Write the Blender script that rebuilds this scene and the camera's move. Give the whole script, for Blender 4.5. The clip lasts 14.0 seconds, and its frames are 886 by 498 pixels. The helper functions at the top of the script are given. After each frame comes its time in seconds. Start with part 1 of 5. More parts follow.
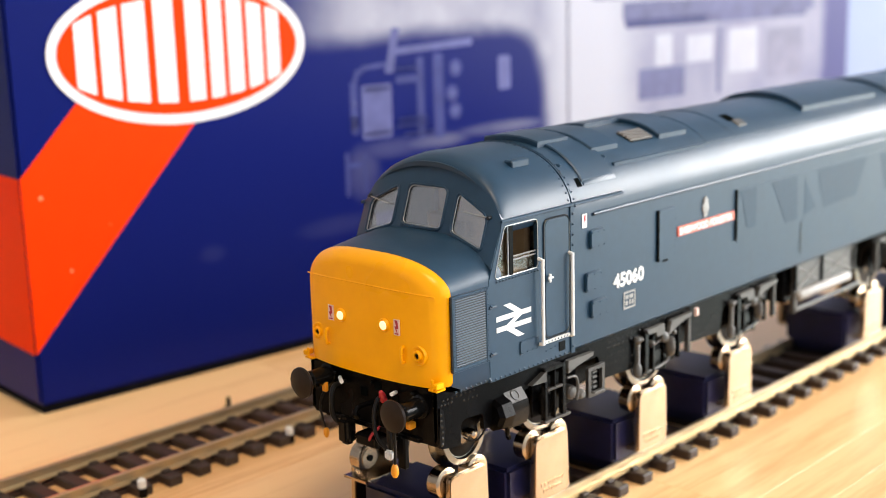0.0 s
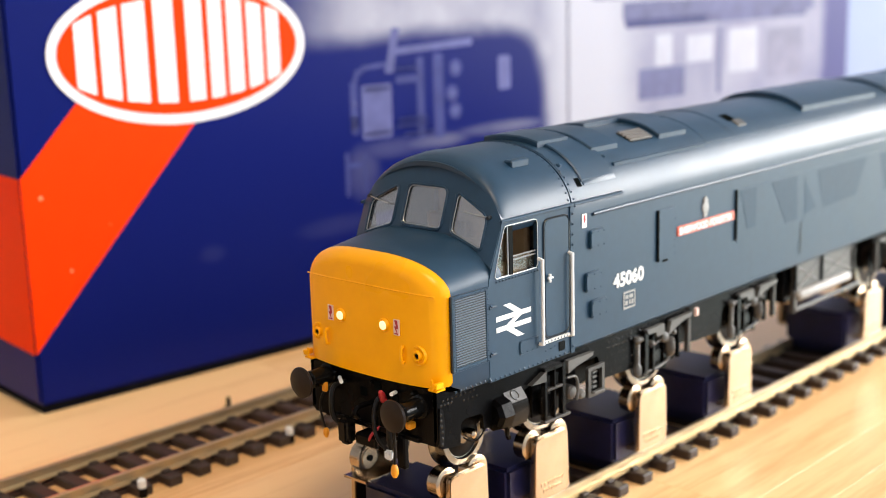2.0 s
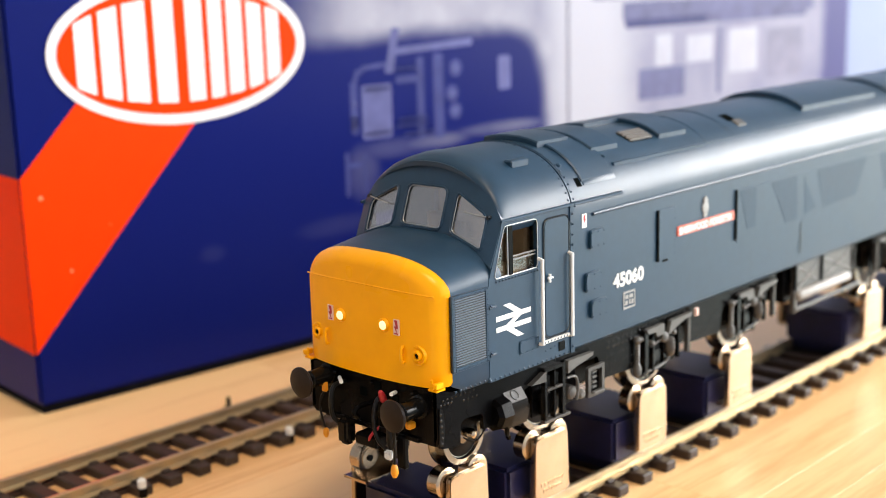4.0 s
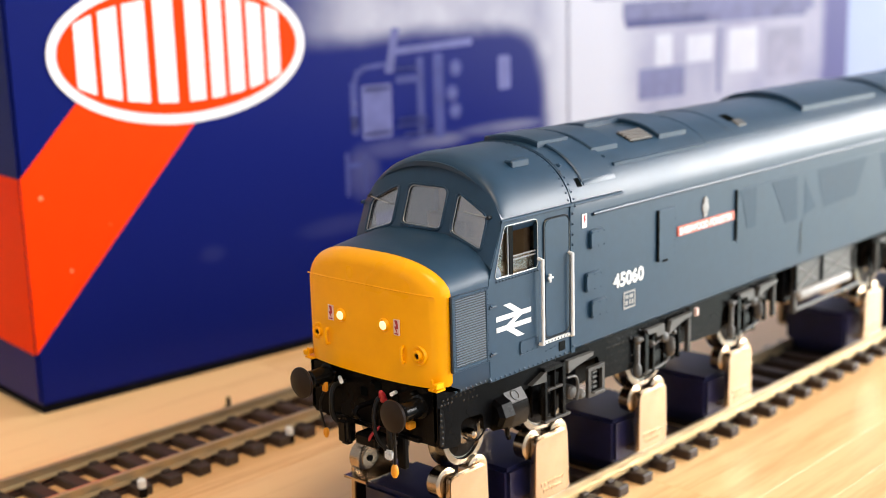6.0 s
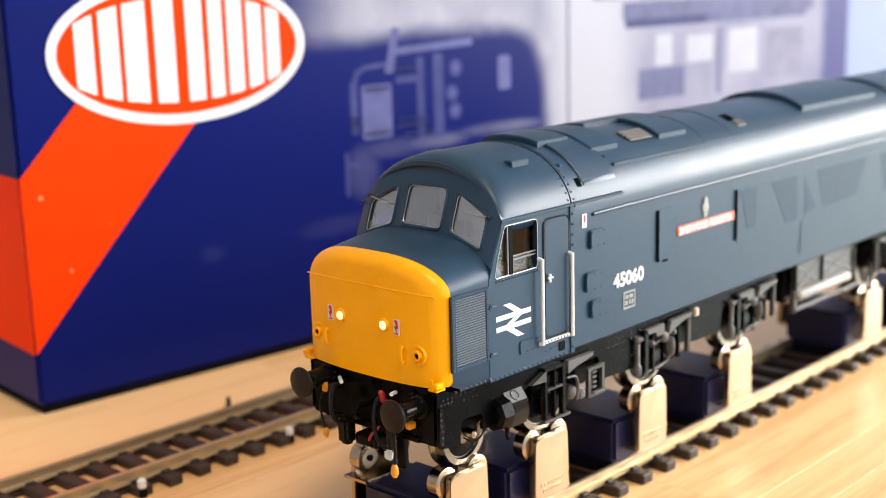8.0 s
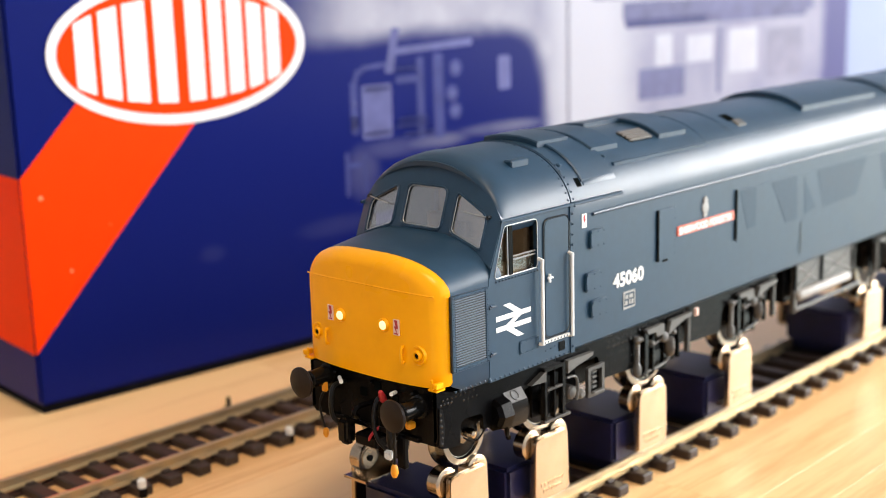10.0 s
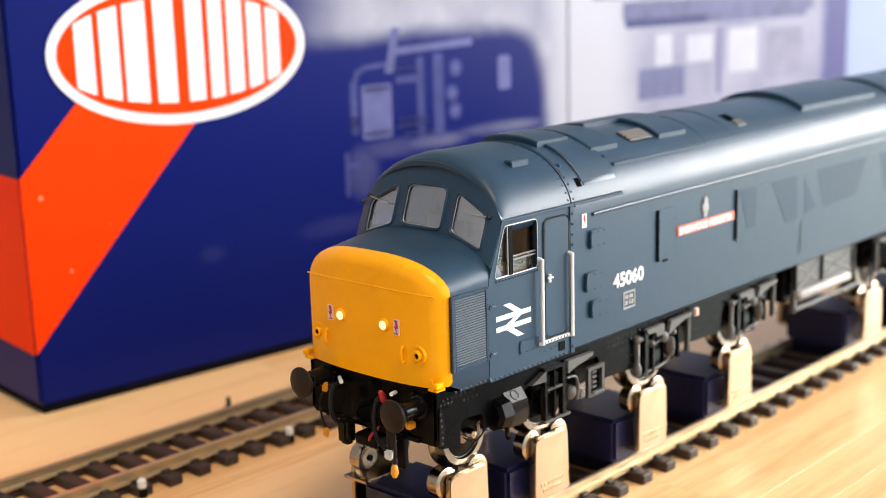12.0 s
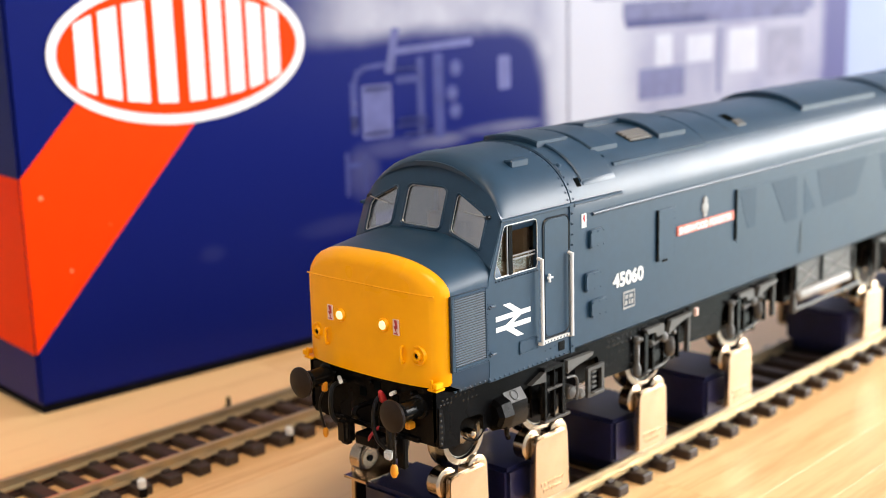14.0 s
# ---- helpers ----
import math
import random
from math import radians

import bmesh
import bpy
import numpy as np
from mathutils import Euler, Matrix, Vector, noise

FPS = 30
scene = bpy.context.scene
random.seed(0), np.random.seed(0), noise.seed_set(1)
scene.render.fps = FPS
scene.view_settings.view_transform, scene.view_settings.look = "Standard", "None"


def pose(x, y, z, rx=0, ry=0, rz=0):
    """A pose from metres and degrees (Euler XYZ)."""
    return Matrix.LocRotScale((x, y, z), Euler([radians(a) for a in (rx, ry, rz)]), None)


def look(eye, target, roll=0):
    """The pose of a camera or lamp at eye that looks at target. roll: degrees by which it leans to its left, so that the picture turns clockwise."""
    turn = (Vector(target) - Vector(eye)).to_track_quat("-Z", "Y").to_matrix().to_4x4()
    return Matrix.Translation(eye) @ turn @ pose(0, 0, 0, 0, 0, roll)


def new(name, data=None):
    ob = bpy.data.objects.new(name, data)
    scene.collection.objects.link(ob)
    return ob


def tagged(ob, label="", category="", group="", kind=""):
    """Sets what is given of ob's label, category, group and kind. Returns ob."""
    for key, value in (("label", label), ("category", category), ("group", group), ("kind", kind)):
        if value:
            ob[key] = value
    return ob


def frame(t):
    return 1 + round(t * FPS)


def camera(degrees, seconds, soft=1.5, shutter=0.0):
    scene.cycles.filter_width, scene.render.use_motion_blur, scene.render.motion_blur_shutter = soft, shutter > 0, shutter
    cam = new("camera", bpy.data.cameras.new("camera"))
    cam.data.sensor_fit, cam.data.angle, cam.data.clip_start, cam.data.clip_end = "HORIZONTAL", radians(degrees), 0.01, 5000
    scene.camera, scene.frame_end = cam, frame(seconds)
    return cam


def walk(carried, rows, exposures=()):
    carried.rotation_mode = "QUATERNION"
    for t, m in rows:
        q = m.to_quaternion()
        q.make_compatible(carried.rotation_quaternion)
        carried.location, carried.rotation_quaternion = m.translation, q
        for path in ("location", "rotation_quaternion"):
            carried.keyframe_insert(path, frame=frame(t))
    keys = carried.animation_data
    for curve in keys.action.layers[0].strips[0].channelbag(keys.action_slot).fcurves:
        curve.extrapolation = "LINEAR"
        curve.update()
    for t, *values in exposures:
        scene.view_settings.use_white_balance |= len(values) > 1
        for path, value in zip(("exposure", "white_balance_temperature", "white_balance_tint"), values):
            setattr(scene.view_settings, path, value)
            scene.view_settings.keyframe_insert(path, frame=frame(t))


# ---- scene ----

# All plan numbers are in model units U (one prototype metre of the little engine);
# K turns them into true metres. x runs along the engine from its nose, z = 0 is its wheel bottom.
K = 0.0118
TABLE = -1.75
LEN = 22.6          # length of the engine between its two nose faces
V3 = Vector

# ---- camera ----
EYE = V3((-11.824, -12.628, 6.871))
YAW, PITCH, ROLL = radians(43.188), radians(-12.197), -1.626
cam = camera(38.085, 14.0, soft=0.85)
cam.data.dof.use_dof = True
cam.data.dof.focus_distance = 17.7 * K
cam.data.dof.aperture_fstop = 20.0
AIM = EYE + V3((math.cos(YAW) * math.cos(PITCH), math.sin(YAW) * math.cos(PITCH), math.sin(PITCH))) * 10
EYE_POSE = look(EYE * K, AIM * K, ROLL)
walk(cam, [(0.0, EYE_POSE), (14.0, EYE_POSE)])

# ---- light ----
scene.view_settings.exposure = 0.08
world = bpy.data.worlds.new("world")
scene.world = world
world.use_nodes = True
WN = world.node_tree
sky = WN.nodes.new("ShaderNodeTexSky")
sky.sky_type, sky.sun_disc = "NISHITA", False
sky.sun_elevation, sky.sun_rotation = radians(40), radians(150)
WN.links.new(sky.outputs[0], WN.nodes["Background"].inputs[0])
WN.nodes["Background"].inputs[1].default_value = 0.12


def window_lamp(name, at, to, sx, sy, watts, colour):
    data = bpy.data.lights.new(name, "AREA")
    data.shape, data.size, data.size_y, data.energy, data.color = "RECTANGLE", sx, sy, watts, colour
    ob = new(name, data)
    ob.matrix_world = look(at, to)
    return ob


# daylight in the openings of the room's two windows, and added fill lamps
window_lamp("east_window_daylight", (1.27, -0.72, 0.36), (0.1, -0.2, 0.0), 1.1, 0.55, 39.5, (1.0, 0.985, 0.97))
# dim low fill, added so the far body side mirrors something pale
window_lamp("east_window_low_fill", (1.27, -0.72, -0.20), (0.1, -0.72, -0.20), 1.1, 0.50, 4.6, (0.86, 1.0, 0.94))
window_lamp("south_window_daylight", (0.30, -1.32, 0.80), (0.15, 0.1, 0.0), 1.2, 0.9, 7.0, (0.95, 1.0, 1.0))
# unseen warm fill from above, added to brighten roof, nose and table
window_lamp("overhead_fill_light", (-0.34, -0.66, 1.46), (0.0, -0.02, 0.0), 0.4, 0.4, 14.6, (1.0, 0.75, 0.50))


# ---- materials ----
def material(name, colour, rough=0.5, metal=0.0, vary=0.12, scale=300.0, bump=0.0, bump_scale=900.0, coat=0.0,
             emit=0.0, per_piece=0.0, stretch=(1, 1, 1), dark=None, spec=0.5):
    m = bpy.data.materials.new(name)
    m.use_nodes = True
    t, n = m.node_tree, m.node_tree.nodes
    b = n["Principled BSDF"]
    b.inputs["Roughness"].default_value, b.inputs["Metallic"].default_value = rough, metal
    b.inputs["Coat Weight"].default_value = coat
    b.inputs["Specular IOR Level"].default_value = spec
    tc = n.new("ShaderNodeTexCoord")
    mp = n.new("ShaderNodeMapping")
    mp.inputs["Scale"].default_value = stretch
    t.links.new(tc.outputs["Object"], mp.inputs[0])
    noi = n.new("ShaderNodeTexNoise")
    noi.inputs["Scale"].default_value, noi.inputs["Detail"].default_value = scale, 6
    t.links.new(mp.outputs[0], noi.inputs[0])
    big = n.new("ShaderNodeTexNoise")
    big.inputs["Scale"].default_value, big.inputs["Detail"].default_value = scale * 0.13, 3
    t.links.new(mp.outputs[0], big.inputs[0])
    add = n.new("ShaderNodeMath")
    add.operation = "ADD"
    t.links.new(noi.outputs[0], add.inputs[0])
    t.links.new(big.outputs[0], add.inputs[1])
    src = add.outputs[0]
    if per_piece:
        oi = n.new("ShaderNodeObjectInfo")
        mad = n.new("ShaderNodeMath")
        mad.operation = "MULTIPLY_ADD"
        t.links.new(oi.outputs["Random"], mad.inputs[0])
        mad.inputs[1].default_value = per_piece
        t.links.new(src, mad.inputs[2])
        src = mad.outputs[0]
    rng = n.new("ShaderNodeMapRange")
    rng.inputs["From Min"].default_value, rng.inputs["From Max"].default_value = 0.65, 1.35 + per_piece
    t.links.new(src, rng.inputs[0])
    mix = n.new("ShaderNodeMix")
    mix.data_type = "RGBA"
    low = dark or [c * (1 - vary) for c in colour]
    hig = colour if dark else [min(1, c * (1 + vary)) for c in colour]
    mix.inputs[6].default_value, mix.inputs[7].default_value = (*low, 1), (*hig, 1)
    t.links.new(rng.outputs[0], mix.inputs[0])
    t.links.new(mix.outputs[2], b.inputs["Base Color"])
    rr = n.new("ShaderNodeMapRange")
    rr.inputs["To Min"].default_value, rr.inputs["To Max"].default_value = max(0.03, rough - 0.06), min(1, rough + 0.07)
    t.links.new(big.outputs[0], rr.inputs[0])
    t.links.new(rr.outputs[0], b.inputs["Roughness"])
    if bump:
        nb = n.new("ShaderNodeTexNoise")
        nb.inputs["Scale"].default_value, nb.inputs["Detail"].default_value = bump_scale, 4
        t.links.new(mp.outputs[0], nb.inputs[0])
        bn = n.new("ShaderNodeBump")
        bn.inputs["Strength"].default_value, bn.inputs["Distance"].default_value = bump, 0.0002
        t.links.new(nb.outputs[0], bn.inputs["Height"])
        t.links.new(bn.outputs[0], b.inputs["Normal"])
    if emit:
        b.inputs["Emission Color"].default_value, b.inputs["Emission Strength"].default_value = (*colour, 1), emit
    return m


BLUE = material("rail_blue_paint", (0.011, 0.039, 0.076), 0.40, vary=0.14, scale=500, bump=0.03, bump_scale=5000, spec=0.42)
# seal rubber, also the darkened backing for shade between the grille ribs
SEAL = material("blue_black_seal_and_shade", (0.007, 0.010, 0.016), 0.32, vary=0.15, scale=500, spec=0.4)
DULLBLUE = material("dull_blue_pane_paint", (0.016, 0.045, 0.077), 0.57, vary=0.15, scale=900, bump=0.12, bump_scale=6000, spec=0.36)
YELLOW = material("warning_yellow_paint", (0.99, 0.425, 0.0), 0.28, vary=0.05, scale=400, spec=0.26, bump=0.03, bump_scale=4000)
BLACK = material("black_chassis_plastic", (0.0028, 0.0028, 0.0032), 0.26, vary=0.35, scale=700, bump=0.05, bump_scale=4000, spec=0.07)
GLOSS = material("glossy_black_plastic", (0.005, 0.005, 0.005), 0.20, vary=0.3, scale=700, bump=0.06, bump_scale=3000, spec=0.18)
RIVET = material("glossy_dark_rivet_metal", (0.020, 0.020, 0.020), 0.20, vary=0.3, scale=900, spec=0.6)
RUBBER = material("black_hose_rubber", (0.007, 0.007, 0.007), 0.32, vary=0.2, spec=0.2)
BUFFER = material("oxide_brown_buffer_steel", (0.015, 0.010, 0.008), 0.34, vary=0.3, scale=900, spec=0.2)
WHITE = material("white_print", (0.78, 0.79, 0.78), 0.45, vary=0.05, scale=900)
PINK = material("pink_white_warning_label", (0.80, 0.58, 0.52), 0.5, vary=0.08, scale=1500)
RED = material("red_print", (0.42, 0.02, 0.03), 0.45, vary=0.12, scale=1500)
REDPLATE = material("red_nameplate", (0.72, 0.16, 0.10), 0.4, vary=0.12, scale=1500)
ORANGE = material("orange_tap_paint", (0.85, 0.33, 0.01), 0.4, vary=0.1)
GREY = material("light_grey_plastic", (0.34, 0.34, 0.33), 0.5, vary=0.15, scale=800, bump=0.1)
TANK = material("mid_grey_tank_plastic", (0.080, 0.080, 0.077), 0.45, vary=0.2, scale=800, bump=0.1)
LIDGREY = material("dark_grey_plastic", (0.044, 0.041, 0.039), 0.34, vary=0.25, scale=800, bump=0.1)
MIDGREY = material("grey_chassis_plastic", (0.045, 0.045, 0.045), 0.42, vary=0.25, scale=800, bump=0.1)
STEEL = material("nickel_plated_steel", (0.48, 0.37, 0.255), 0.20, metal=1.0, vary=0.12, scale=260, bump=0.03, bump_scale=3000)
WHEEL = material("blackened_wheel_metal", (0.26, 0.24, 0.21), 0.25, metal=1.0, vary=0.12, scale=800)
RAIL = material("nickel_silver_rail", (0.62, 0.505, 0.325), 0.36, metal=0.86, vary=0.14, scale=260, stretch=(0.15, 1, 1), bump=0.05)
SLEEPER = material("dark_brown_sleeper_plastic", (0.034, 0.020, 0.015), 0.55, vary=0.3, scale=900, bump=0.3, per_piece=0.25)
BLOCK = material("navy_blue_plastic", (0.005, 0.006, 0.038), 0.44, vary=0.45, scale=220, bump=0.10, spec=0.42)
SILVER = material("bright_window_surround", (0.55, 0.56, 0.56), 0.3, metal=0.8, vary=0.1)
CABIN = material("cream_cab_interior", (0.50, 0.34, 0.18), 0.6, vary=0.15, scale=400)
CREAM = material("cream_bulkhead_paint", (0.80, 0.58, 0.34), 0.6, vary=0.1, scale=400)
# interior colour darkened for the dim cab behind the side window
SHADECAB = material("shaded_cab_bulkhead", (0.10, 0.070, 0.042), 0.6, vary=0.2, scale=400)
LAMP = material("lit_marker_lamp", (1.0, 0.92, 0.52), 0.3, vary=0.02, emit=0.65)
BOXRED = material("orange_red_print", (0.90, 0.046, 0.002), 0.36, vary=0.04, scale=120, spec=0.04)
BOXWHITE = material("white_logo_print", (0.82, 0.82, 0.84), 0.34, vary=0.03, scale=120)
PRINT = material("pale_lavender_print", (0.050, 0.060, 0.205), 0.4, vary=0.25, scale=160, spec=0.08)
PRINTW = material("white_lavender_print", (0.40, 0.41, 0.50), 0.4, vary=0.10, scale=160, spec=0.08)
PRINTL = material("light_lavender_print", (0.105, 0.115, 0.28), 0.4, vary=0.25, scale=160, spec=0.08)
PRINTG = material("grey_lavender_print", (0.20, 0.20, 0.285), 0.4, vary=0.2, scale=160, spec=0.08)
PRINTE = material("deep_lavender_print", (0.050, 0.055, 0.16), 0.4, vary=0.2, scale=160, spec=0.08)
# sheenless black for surface plates that stand for the shade in holes
HOLE = material("hole_shade_black", (0.004, 0.005, 0.005), 0.9, vary=0.2, spec=0.0)
PRINTD = material("lavender_roof_print", (0.115, 0.12, 0.235), 0.4, vary=0.25, scale=160, spec=0.08)
# near-black, stands for the shadow strip under the box
UNDERSHADE = material("base_shade_card", (0.006, 0.006, 0.009), 0.8, vary=0.3, scale=200, spec=0.05)
SCUFF = material("worn_orange_speck", (0.92, 0.22, 0.08), 0.5, vary=0.1)
BRASS = material("dull_metal_louvre", (0.10, 0.09, 0.08), 0.45, metal=0.0, vary=0.2)
WALL = material("pale_grey_room_paint", (0.56, 0.59, 0.66), 0.8, vary=0.03, scale=8, bump=0.1, bump_scale=120)
BOARD = material("pale_blue_backdrop", (0.17, 0.22, 0.36), 0.7, vary=0.03, scale=30, bump=0.05)
CEIL = material("white_ceiling_paint", (0.78, 0.77, 0.75), 0.8, vary=0.03, scale=8)
FLOOR = material("grey_carpet", (0.16, 0.15, 0.14), 0.9, vary=0.3, scale=200, bump=0.5, bump_scale=400)
CURTAIN = material("white_window_frame_paint", (0.8, 0.8, 0.8), 0.4, vary=0.02, scale=20)


def glass_material(name, tint, gloss):
    m = bpy.data.materials.new(name)
    m.use_nodes = True
    t, n = m.node_tree, m.node_tree.nodes
    n.remove(n["Principled BSDF"])
    a, g, x = n.new("ShaderNodeBsdfTransparent"), n.new("ShaderNodeBsdfGlossy"), n.new("ShaderNodeMixShader")
    a.inputs[0].default_value = (*tint, 1)
    g.inputs["Roughness"].default_value = 0.08
    x.inputs[0].default_value = gloss
    t.links.new(a.outputs[0], x.inputs[1])
    t.links.new(g.outputs[0], x.inputs[2])
    t.links.new(x.outputs[0], n["Material Output"].inputs[0])
    return m


GLASS = glass_material("clear_plastic_glazing", (0.95, 0.95, 0.94), 0.34)
SIDEGLASS = glass_material("clear_thin_glazing", (0.95, 0.95, 0.94), 0.06)


def wood_material():
    m = bpy.data.materials.new("oiled_beech_wood")
    m.use_nodes = True
    t, n = m.node_tree, m.node_tree.nodes
    b = n["Principled BSDF"]
    tc, oi, mp = n.new("ShaderNodeTexCoord"), n.new("ShaderNodeObjectInfo"), n.new("ShaderNodeMapping")
    mp.inputs["Scale"].default_value = (5, 70, 70)
    cm = n.new("ShaderNodeCombineXYZ")
    ml = n.new("ShaderNodeMath")
    ml.operation = "MULTIPLY"
    ml.inputs[1].default_value = 37.0
    t.links.new(oi.outputs["Random"], ml.inputs[0])
    for k in range(3):
        t.links.new(ml.outputs[0], cm.inputs[k])
    t.links.new(cm.outputs[0], mp.inputs["Location"])
    t.links.new(tc.outputs["Object"], mp.inputs[0])
    a = n.new("ShaderNodeTexNoise")
    a.inputs["Scale"].default_value, a.inputs["Detail"].default_value = 3.0, 8
    a.inputs["Distortion"].default_value = 0.8
    t.links.new(mp.outputs[0], a.inputs[0])
    f = n.new("ShaderNodeTexNoise")
    f.inputs["Scale"].default_value, f.inputs["Detail"].default_value = 22.0, 4
    t.links.new(mp.outputs[0], f.inputs[0])
    s = n.new("ShaderNodeMath")
    s.operation = "MULTIPLY_ADD"
    s.inputs[1].default_value = 0.45
    t.links.new(f.outputs[0], s.inputs[0])
    t.links.new(a.outputs[0], s.inputs[2])
    p = n.new("ShaderNodeMath")
    p.operation = "MULTIPLY_ADD"
    p.inputs[1].default_value = 0.35
    t.links.new(oi.outputs["Random"], p.inputs[0])
    t.links.new(s.outputs[0], p.inputs[2])
    r = n.new("ShaderNodeValToRGB")
    r.color_ramp.elements[0].position, r.color_ramp.elements[0].color = 0.45, (0.61, 0.305, 0.100, 1)
    r.color_ramp.elements[1].position, r.color_ramp.elements[1].color = 1.15, (0.90, 0.605, 0.305, 1)
    t.links.new(p.outputs[0], r.inputs[0])
    t.links.new(r.outputs[0], b.inputs["Base Color"])
    b.inputs["Roughness"].default_value = 0.42
    bn = n.new("ShaderNodeBump")
    bn.inputs["Strength"].default_value, bn.inputs["Distance"].default_value = 0.08, 0.0003
    t.links.new(s.outputs[0], bn.inputs["Height"])
    t.links.new(bn.outputs[0], b.inputs["Normal"])
    return m


WOOD = wood_material()


def carton_material():
    """Glossy printed card: navy blue with a pale cloudy picture over its upper and far part (object space, metres)."""
    m = bpy.data.materials.new("printed_navy_card")
    m.use_nodes = True
    t, n = m.node_tree, m.node_tree.nodes
    b = n["Principled BSDF"]
    tc, sp = n.new("ShaderNodeTexCoord"), n.new("ShaderNodeSeparateXYZ")
    noi = n.new("ShaderNodeTexNoise")
    noi.inputs["Scale"].default_value, noi.inputs["Detail"].default_value = 30.0, 5
    t.links.new(tc.outputs["Object"], noi.inputs[0])
    wob = n.new("ShaderNodeVectorMath")
    wob.operation = "MULTIPLY_ADD"
    t.links.new(noi.outputs["Color"], wob.inputs[0])
    wob.inputs[1].default_value = (0.010, 0.0, 0.010)
    t.links.new(tc.outputs["Object"], wob.inputs[2])
    mid = n.new("ShaderNodeVectorMath")
    mid.operation = "SUBTRACT"
    mid.inputs[1].default_value = (0.005, 0.0, 0.005)
    t.links.new(wob.outputs[0], mid.inputs[0])
    t.links.new(mid.outputs[0], sp.inputs[0])

    def ramp(src, a, b_):
        r = n.new("ShaderNodeMapRange")
        r.interpolation_type = "SMOOTHSTEP"
        r.inputs["From Min"].default_value, r.inputs["From Max"].default_value = a * K, b_ * K
        t.links.new(src, r.inputs[0])
        return r.outputs[0]

    def op(kind, a, b_):
        q = n.new("ShaderNodeMath")
        q.operation = kind
        for i, v in enumerate((a, b_)):
            if isinstance(v, float):
                q.inputs[i].default_value = v
            else:
                t.links.new(v, q.inputs[i])
        return q.outputs[0]
    # the dark printed engine stands against pale smoke: a rounded block whose corner is a superellipse
    def over(src, a, w):
        q = op("MAXIMUM", op("DIVIDE", op("SUBTRACT", src, a * K), w * K), 0.0)
        return op("POWER", q, 2.6)
    edge = op("ADD", over(sp.outputs[0], 12.75, 2.4), over(sp.outputs[2], 4.75, 2.35))
    dome = n.new("ShaderNodeMapRange")
    dome.interpolation_type = "SMOOTHSTEP"
    dome.inputs["From Min"].default_value, dome.inputs["From Max"].default_value = 0.70, 1.45
    t.links.new(edge, dome.inputs[0])
    wisp = n.new("ShaderNodeTexNoise")
    wisp.inputs["Scale"].default_value, wisp.inputs["Detail"].default_value = 42.0, 4
    t.links.new(tc.outputs["Object"], wisp.inputs[0])
    far = ramp(sp.outputs[0], 13.2, 16.4)
    thin = op("MULTIPLY", ramp(sp.outputs[0], 6.2, 9.0), op("ADD", op("MULTIPLY", wisp.outputs[0], 1.1), 0.12))
    cloud = op("MULTIPLY", dome.outputs[0], op("MAXIMUM", thin, far))

    flat = n.new("ShaderNodeSeparateXYZ")
    t.links.new(tc.outputs["Object"], flat.inputs[0])

    def blob(x, z, rx, rz, amount):
        """A soft pale patch."""
        u = op("DIVIDE", op("SUBTRACT", flat.outputs[0], x * K), rx * K)
        v = op("DIVIDE", op("SUBTRACT", flat.outputs[2], z * K), rz * K)
        q = op("SUBTRACT", 1.0, op("ADD", op("MULTIPLY", u, u), op("MULTIPLY", v, v)))
        return op("MULTIPLY", op("MAXIMUM", q, 0.0), op("MULTIPLY", wisp.outputs[0], amount))
    # the last three are faint smudges low on the card
    for q in ((8.75, 3.85, 0.6, 0.8, 0.22), (11.2, 4.38, 1.3, 0.22, 0.50), (13.6, 4.50, 1.9, 0.20, 0.55), (9.8, 4.35, 1.6, 0.3, 0.18),
              (8.0, 2.65, 1.5, 0.30, 0.07), (4.35, 2.55, 0.4, 0.25, 0.06), (10.3, 2.2, 0.6, 0.22, 0.05)):
        cloud = op("MAXIMUM", cloud, blob(*q))
    lav = op("MULTIPLY", ramp(sp.outputs[0], 17.6, 20.0), 0.70)
    lav = op("MAXIMUM", op("MULTIPLY", lav, op("ADD", wisp.outputs[0], 0.2)), op("MULTIPLY", ramp(sp.outputs[0], 28.2, 29.4), 1.0))
    c1 = n.new("ShaderNodeMix")
    c1.data_type = "RGBA"
    c1.inputs[6].default_value, c1.inputs[7].default_value = (0.42, 0.43, 0.51, 1), (0.065, 0.065, 0.19, 1)
    t.links.new(lav, c1.inputs[0])
    c2 = n.new("ShaderNodeMix")
    c2.data_type = "RGBA"
    c2.inputs[6].default_value = (0.0038, 0.009, 0.116, 1)
    t.links.new(c1.outputs[2], c2.inputs[7])
    t.links.new(cloud, c2.inputs[0])
    t.links.new(c2.outputs[2], b.inputs["Base Color"])
    b.inputs["Roughness"].default_value = 0.33
    b.inputs["Specular IOR Level"].default_value = 0.08
    return m


CARTON = carton_material()

# ---- building helpers ----
ORG = {}


def root(name, at, label, category, group="", kind=""):
    ob = new(name)
    ob.empty_display_size = 0.01
    ob.location = V3(at) * K
    ORG[ob.name] = V3(at)
    return tagged(ob, label, category, group, kind)


